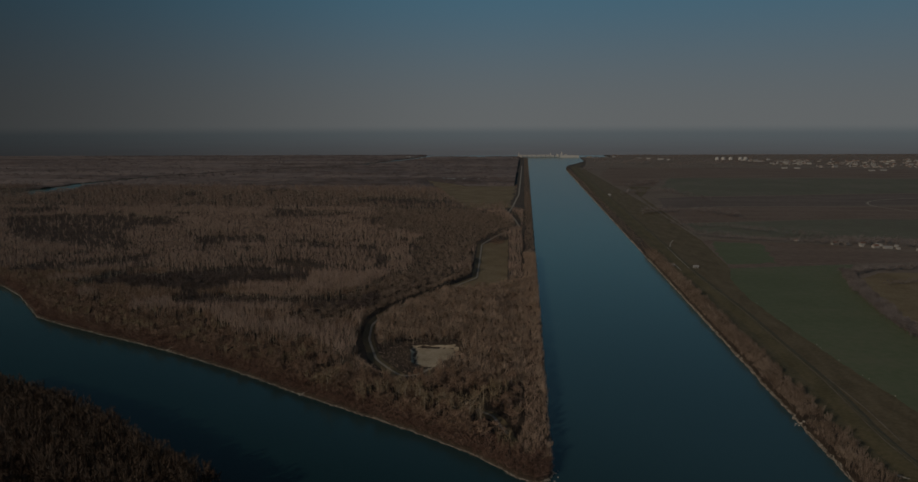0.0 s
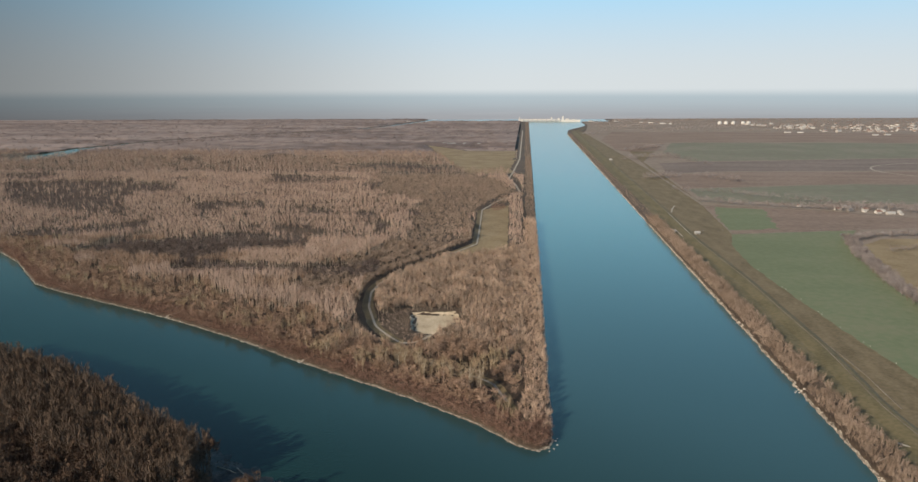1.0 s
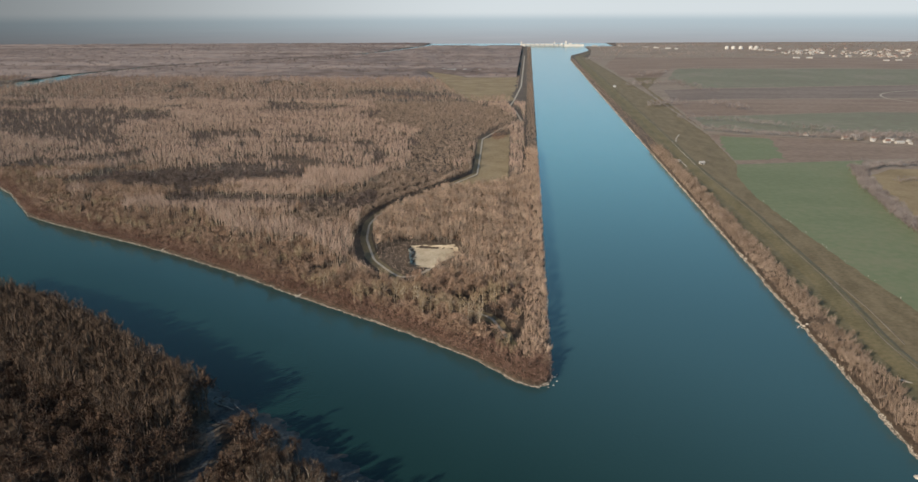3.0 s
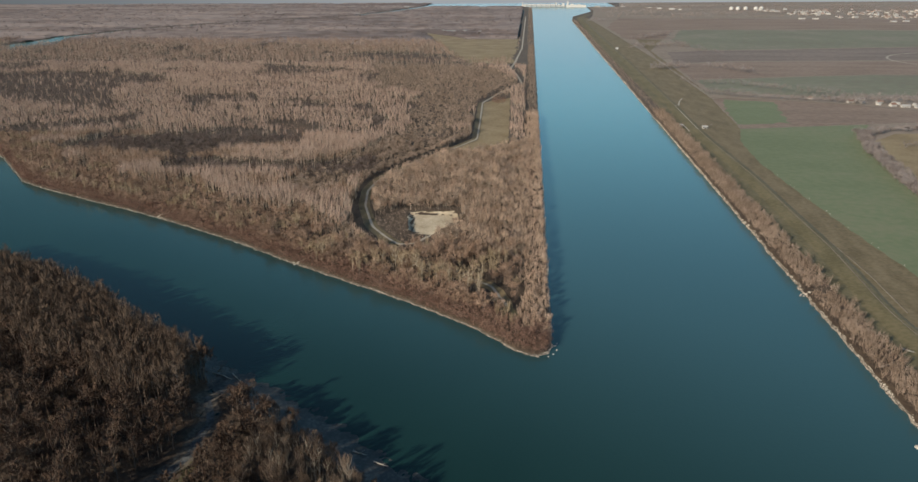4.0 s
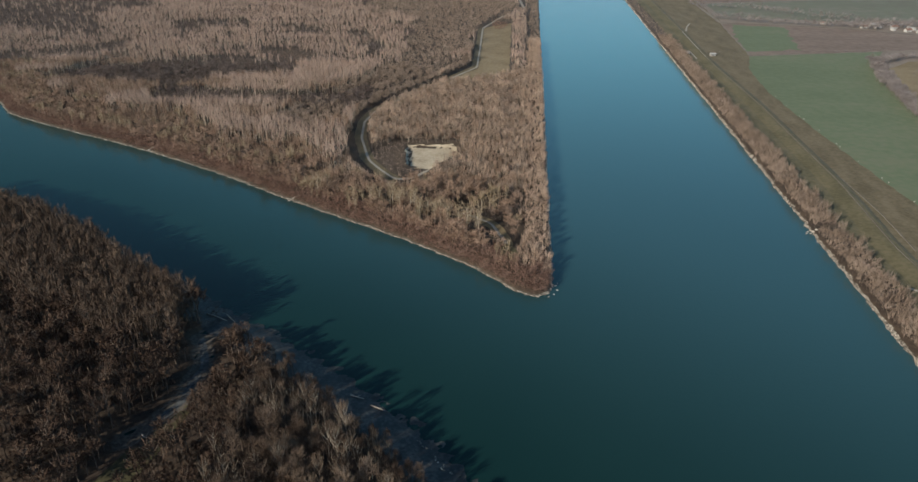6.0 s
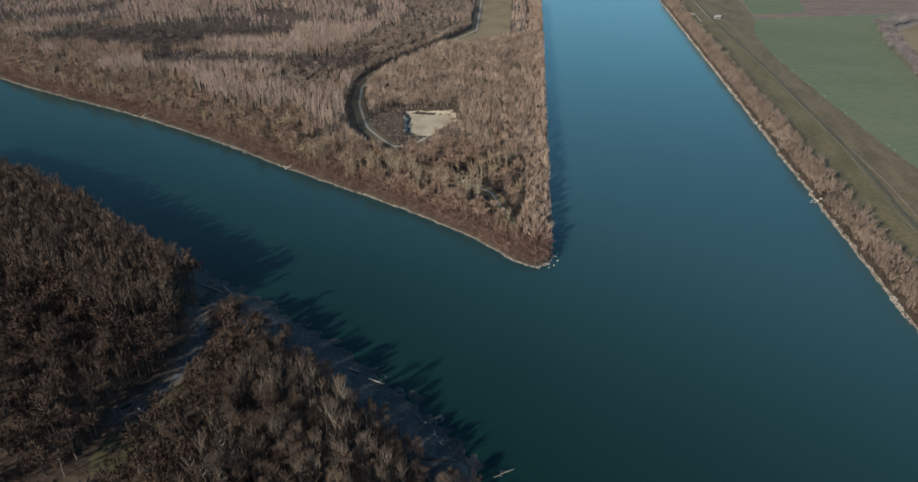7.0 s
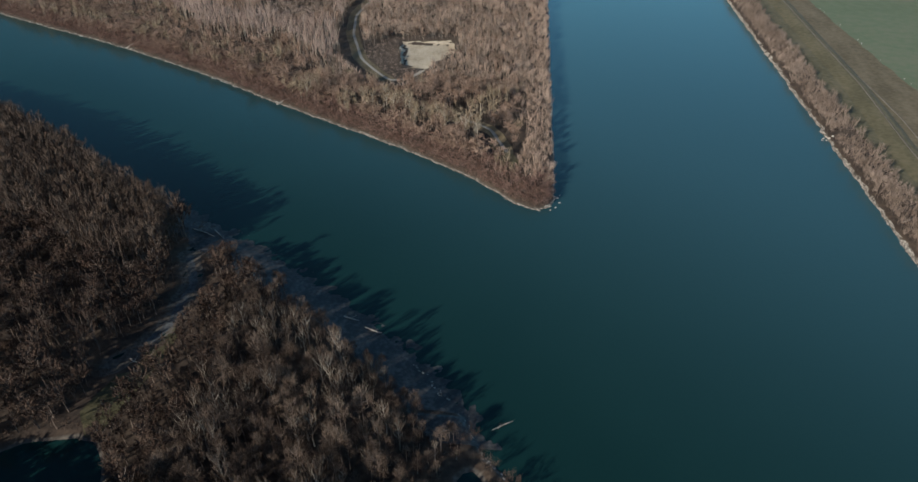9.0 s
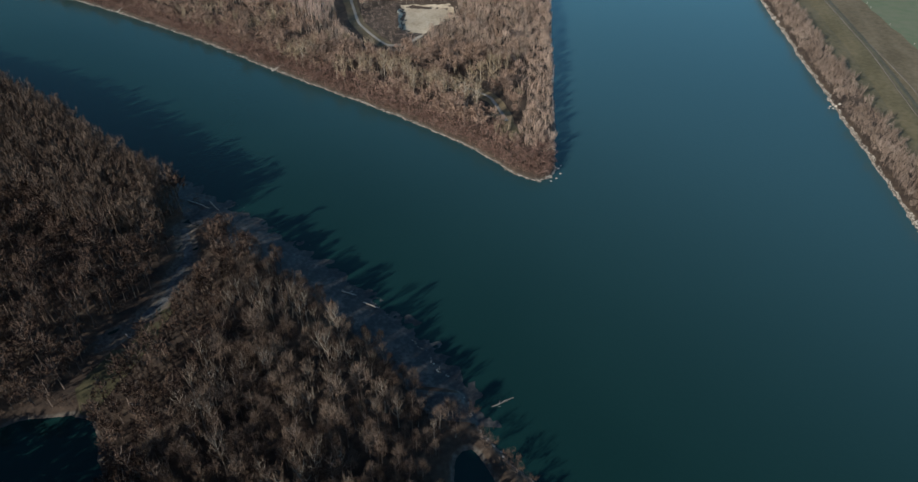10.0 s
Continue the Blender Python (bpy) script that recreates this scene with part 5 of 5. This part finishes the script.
def log_tube(points, radii):
    points = [Vector(p) for p in points]
    vs, fs = [], []
    for k, (p, r) in enumerate(zip(points, radii)):
        d = (points[min(k + 1, len(points) - 1)] - points[max(k - 1, 0)]).normalized()
        side = d.cross(Vector((0, 0, 1))).normalized()
        up = side.cross(d)
        for s in range(6):
            a = s * math.pi / 3
            vs.append(p + side * (r * math.cos(a)) + up * (r * math.sin(a)))
    for k in range(len(points) - 1):
        for s in range(6):
            a, b = k * 6 + s, k * 6 + (s + 1) % 6
            fs += [(a, b, b + 6), (a, b + 6, a + 6)]
    return np.array([v[:] for v in vs]), np.array(fs)


log(181, -9, 190, -4, 0.55, 531, "bleached fallen trunk among canal bank scrub")
log(-352, 211, -341, 224, 0.6, 532, "bleached fallen trunk across the riprap")
log(-193, 112, -186, 118, 0.45, 533, "bleached driftwood trunk on the bank")
log(-26, -163, -21, -160, 0.13, 534, "pale driftwood snag in the shallows")
log(-22, -160, -18, -158, 0.12, 535, "pale driftwood snag in the shallows")
log(-189, -45, -176, -50, 0.35, 536, "bleached driftwood at the creek's mouth")
log(-178, -44, -170, -52, 0.3, 537, "bleached driftwood at the creek's mouth")
log(-178, -139, -174, -142, 0.3, 538, "fallen branch in the clearing")
log(-95, -106, -88, -108, 0.3, 539, "driftwood branch on the gravel beach")
log(-84, -112, -77, -115, 0.3, 540, "driftwood branch on the gravel beach")


# ---- buildings ----
def house(name, w, d, h, roof_h, roof_mat, label, rows=3, detail=False):
    """A plain gabled house with walls, roof, door and windows."""
    root = new(name)
    bm = bmesh.new()
    box(bm, -w / 2, -d / 2, -0.3, w / 2, d / 2, h)
    for sx in (-1, 1):
        vs = [bm.verts.new(p) for p in ((sx * w / 2, -d / 2, h), (sx * w / 2, d / 2, h), (sx * w / 2, 0, h + roof_h))]
        bm.faces.new(vs)
    from_bmesh("wall", bm, M_WALL, root)
    bm = bmesh.new()
    o, th = 0.5, 0.25
    for sy in (-1, 1):
        a = [(-w / 2 - o, sy * (d / 2 + o), h - o * roof_h / (d / 2)), (w / 2 + o, sy * (d / 2 + o), h - o * roof_h / (d / 2)), (w / 2 + o, 0, h + roof_h), (-w / 2 - o, 0, h + roof_h)]
        lo = [bm.verts.new((x, y, z + 0.02)) for x, y, z in a]
        hi = [bm.verts.new((x, y, z + th)) for x, y, z in a]
        bm.faces.new(hi), bm.faces.new(lo[::-1])
        for i in range(4):
            bm.faces.new((lo[i], lo[(i + 1) % 4], hi[(i + 1) % 4], hi[i]))
    bmesh.ops.recalc_face_normals(bm, faces=bm.faces[:])
    roof = from_bmesh("roof", bm, roof_mat, root)
    if detail:
        bm = bmesh.new()
        box(bm, w * 0.22, -0.4, h + roof_h - 0.5, w * 0.22 + 0.7, 0.4, h + roof_h + 1.0)
        from_bmesh("chimney", bm, M_ROOF, roof, "brick chimney")
    for k in range(rows):
        x = -w / 2 + w * (k + 0.5) / rows
        bm = bmesh.new()
        if k == 1:
            box(bm, x - 0.6, -d / 2 - 0.06, 0, x + 0.6, -d / 2 + 0.1, 2.1)
            from_bmesh("door", bm, M_GLASS, root)
        else:
            box(bm, x - 0.7, -d / 2 - 0.06, 1.0, x + 0.7, -d / 2 + 0.1, 2.4)
            pane = from_bmesh("window", bm, M_GLASS, root)
            if detail:
                bm = bmesh.new()
                box(bm, x - 0.85, -d / 2 - 0.16, 0.88, x + 0.85, -d / 2 - 0.02, 0.98)
                from_bmesh("sill", bm, M_CONCRETE, pane, "pale window sill")
    return tagged(root, label, "house")


def settle(protos, places, seed, group, turn=0.0, low=0.8, high=1.3):
    rng = np.random.RandomState(seed)
    xs, ys = np.array([p[0] for p in places], float), np.array([p[1] for p in places], float)
    zs = height(xs, ys)
    for k in range(len(xs)):
        proto = protos[k % len(protos)]
        m = pose(xs[k], ys[k], zs[k] + 0.1, 0, 0, turn + rng.choice([0, 0, 90]) + rng.uniform(-12, 12))
        s = rng.uniform(low, high)
        if k < len(protos):
            ob = proto
            ob.matrix_basis = m
        else:
            ob = copy_thing(proto, m)
        ob.scale = (s, s, s)
        ob["group"] = group


shed = house("pump_house", 7, 4.5, 2.8, 1.2, M_ROOF_GREY, "small white pump house beside the levee road", detail=True)
shed.matrix_basis = pose(231, 640, float(height(231, 640)) + 0.35, 0, 0, 8)
annex = house("pump_shed", 5, 4, 2.6, 1.0, M_ROOF_GREY, "low white shed on the canal bank", 2)
annex.matrix_basis = pose(200, 652, float(height(200, 652)) + 0.35, 0, 0, 8)
hut = house("levee_hut", 8, 6, 4, 1.6, M_ROOF_GREY, "tiny white hut on the distant levee", 2)
hut.matrix_basis = pose(232, 1730, float(height(232, 1730)))
village = [house("village_house", 15, 9, 4.5, 3.4, M_ROOF, "white village house with a red roof", detail=True), house("village_barn", 22, 9, 4.5, 2.6, M_ROOF_GREY, "long white barn with a grey roof", 4, True),
           house("village_house", 11, 8, 4.5, 3.0, M_ROOF_GREY, "white village house with a grey roof", detail=True)]
settle(village, [(520, 872), (540, 868), (556, 852), (574, 842), (590, 834), (604, 828), (566, 872), (588, 862), (612, 850), (468, 905), (545, 895), (630, 815), (650, 806), (672, 800)], 601, "houses of the village", 20, 0.5, 0.7)
town = [house("town_house", 16, 11, 7, 4.5, M_ROOF, "distant white house with a red roof", 2), house("town_house", 14, 11, 7, 4, M_ROOF_GREY, "distant white house with a grey roof", 2),
        house("town_block", 34, 14, 13, 2.5, M_ROOF_GREY, "distant white apartment block", 3), house("town_house", 20, 12, 6, 5, M_ROOF, "distant white house with a wide red roof", 2)]
rng_t = np.random.RandomState(602)
places = []
while len(places) < 260:
    x, y = rng_t.uniform(1180, 2450), rng_t.uniform(3180, 3980)
    if x > 1230 + (3950 - y) * 0.12 and wobble(np.array([x]), np.array([y]), 320, 63)[0] > -0.35:
        places.append((x, y))
settle(town, places, 603, "houses of the distant town", 15, 0.42, 0.7)
yard = [house("depot_hall", 46, 18, 9, 2.5, M_ROOF_GREY, "distant long white hall", 4)]
settle(yard, [(560, 4330), (700, 4180), (745, 4100), (800, 4010), (835, 3960), (1530, 2940), (1590, 2960), (1215, 3120), (1270, 3110), (-330, 2330), (-300, 2300), (-250, 2310), (-190, 2330), (-784, 4240), (400, 4300)], 604, "distant sheds on the plain", 5, 0.45, 0.75)


def silo(x, y, r, h):
    root = new("storage_tank")
    root.matrix_basis = pose(x, y, float(height(x, y)))
    bm = bmesh.new()
    bmesh.ops.create_cone(bm, cap_ends=True, segments=20, radius1=r, radius2=r, depth=h, matrix=Matrix.Translation((0, 0, h / 2 - 0.2)))
    from_bmesh("tank_shell", bm, M_CONCRETE, root)
    bm = bmesh.new()
    bmesh.ops.create_cone(bm, cap_ends=True, segments=20, radius1=r * 1.03, radius2=r * 0.2, depth=h * 0.25, matrix=Matrix.Translation((0, 0, h * 1.12)))
    from_bmesh("tank_roof", bm, M_CONCRETE, root)
    return tagged(root, "white round storage tank on the plain", "tank", "storage tanks")


for x, y in ((1120, 3960), (1160, 3975), (1205, 3985), (1255, 3965), (1290, 3980)):
    silo(x, y, 11, 15)


def dam():
    """Hydropower dam closing the far end of the canal."""
    root = new("hydro_dam")
    root.matrix_basis = pose(0, 4350, 0)
    bm = bmesh.new()
    box(bm, -66, 0, -3, 336, 26, 13)
    from_bmesh("dam_wall", bm, M_CONCRETE, root)
    for k in range(9):
        x = -40 + k * 30
        bm = bmesh.new()
        box(bm, x - 3, -9, -3, x + 3, 0.0, 15)
        box(bm, x - 3, -9, 15.0, x + 3, 12, 17)
        from_bmesh("pier", bm, M_CONCRETE, root)
    for k in range(8):
        x = -25 + k * 30
        bm = bmesh.new()
        box(bm, x - 11.5, -2.5, 1.5, x + 11.5, -0.3, 10)
        from_bmesh("gate", bm, M_STEEL, root)
    for x, w, h in ((-60, 6, 30), (150, 8, 27), (196, 12, 22), (222, 10, 34), (250, 20, 20), (292, 14, 16)):
        bm = bmesh.new()
        box(bm, x - w / 2, 2, 13.0, x + w / 2, 18, h)
        from_bmesh("tower", bm, M_CONCRETE, root)
    bm = bmesh.new()
    box(bm, -66, 8, 13.0, 140, 20, 16.5)
    from_bmesh("gallery", bm, M_CONCRETE, root)
    return tagged(root, "long white concrete hydropower dam with towers", "dam")


dam()
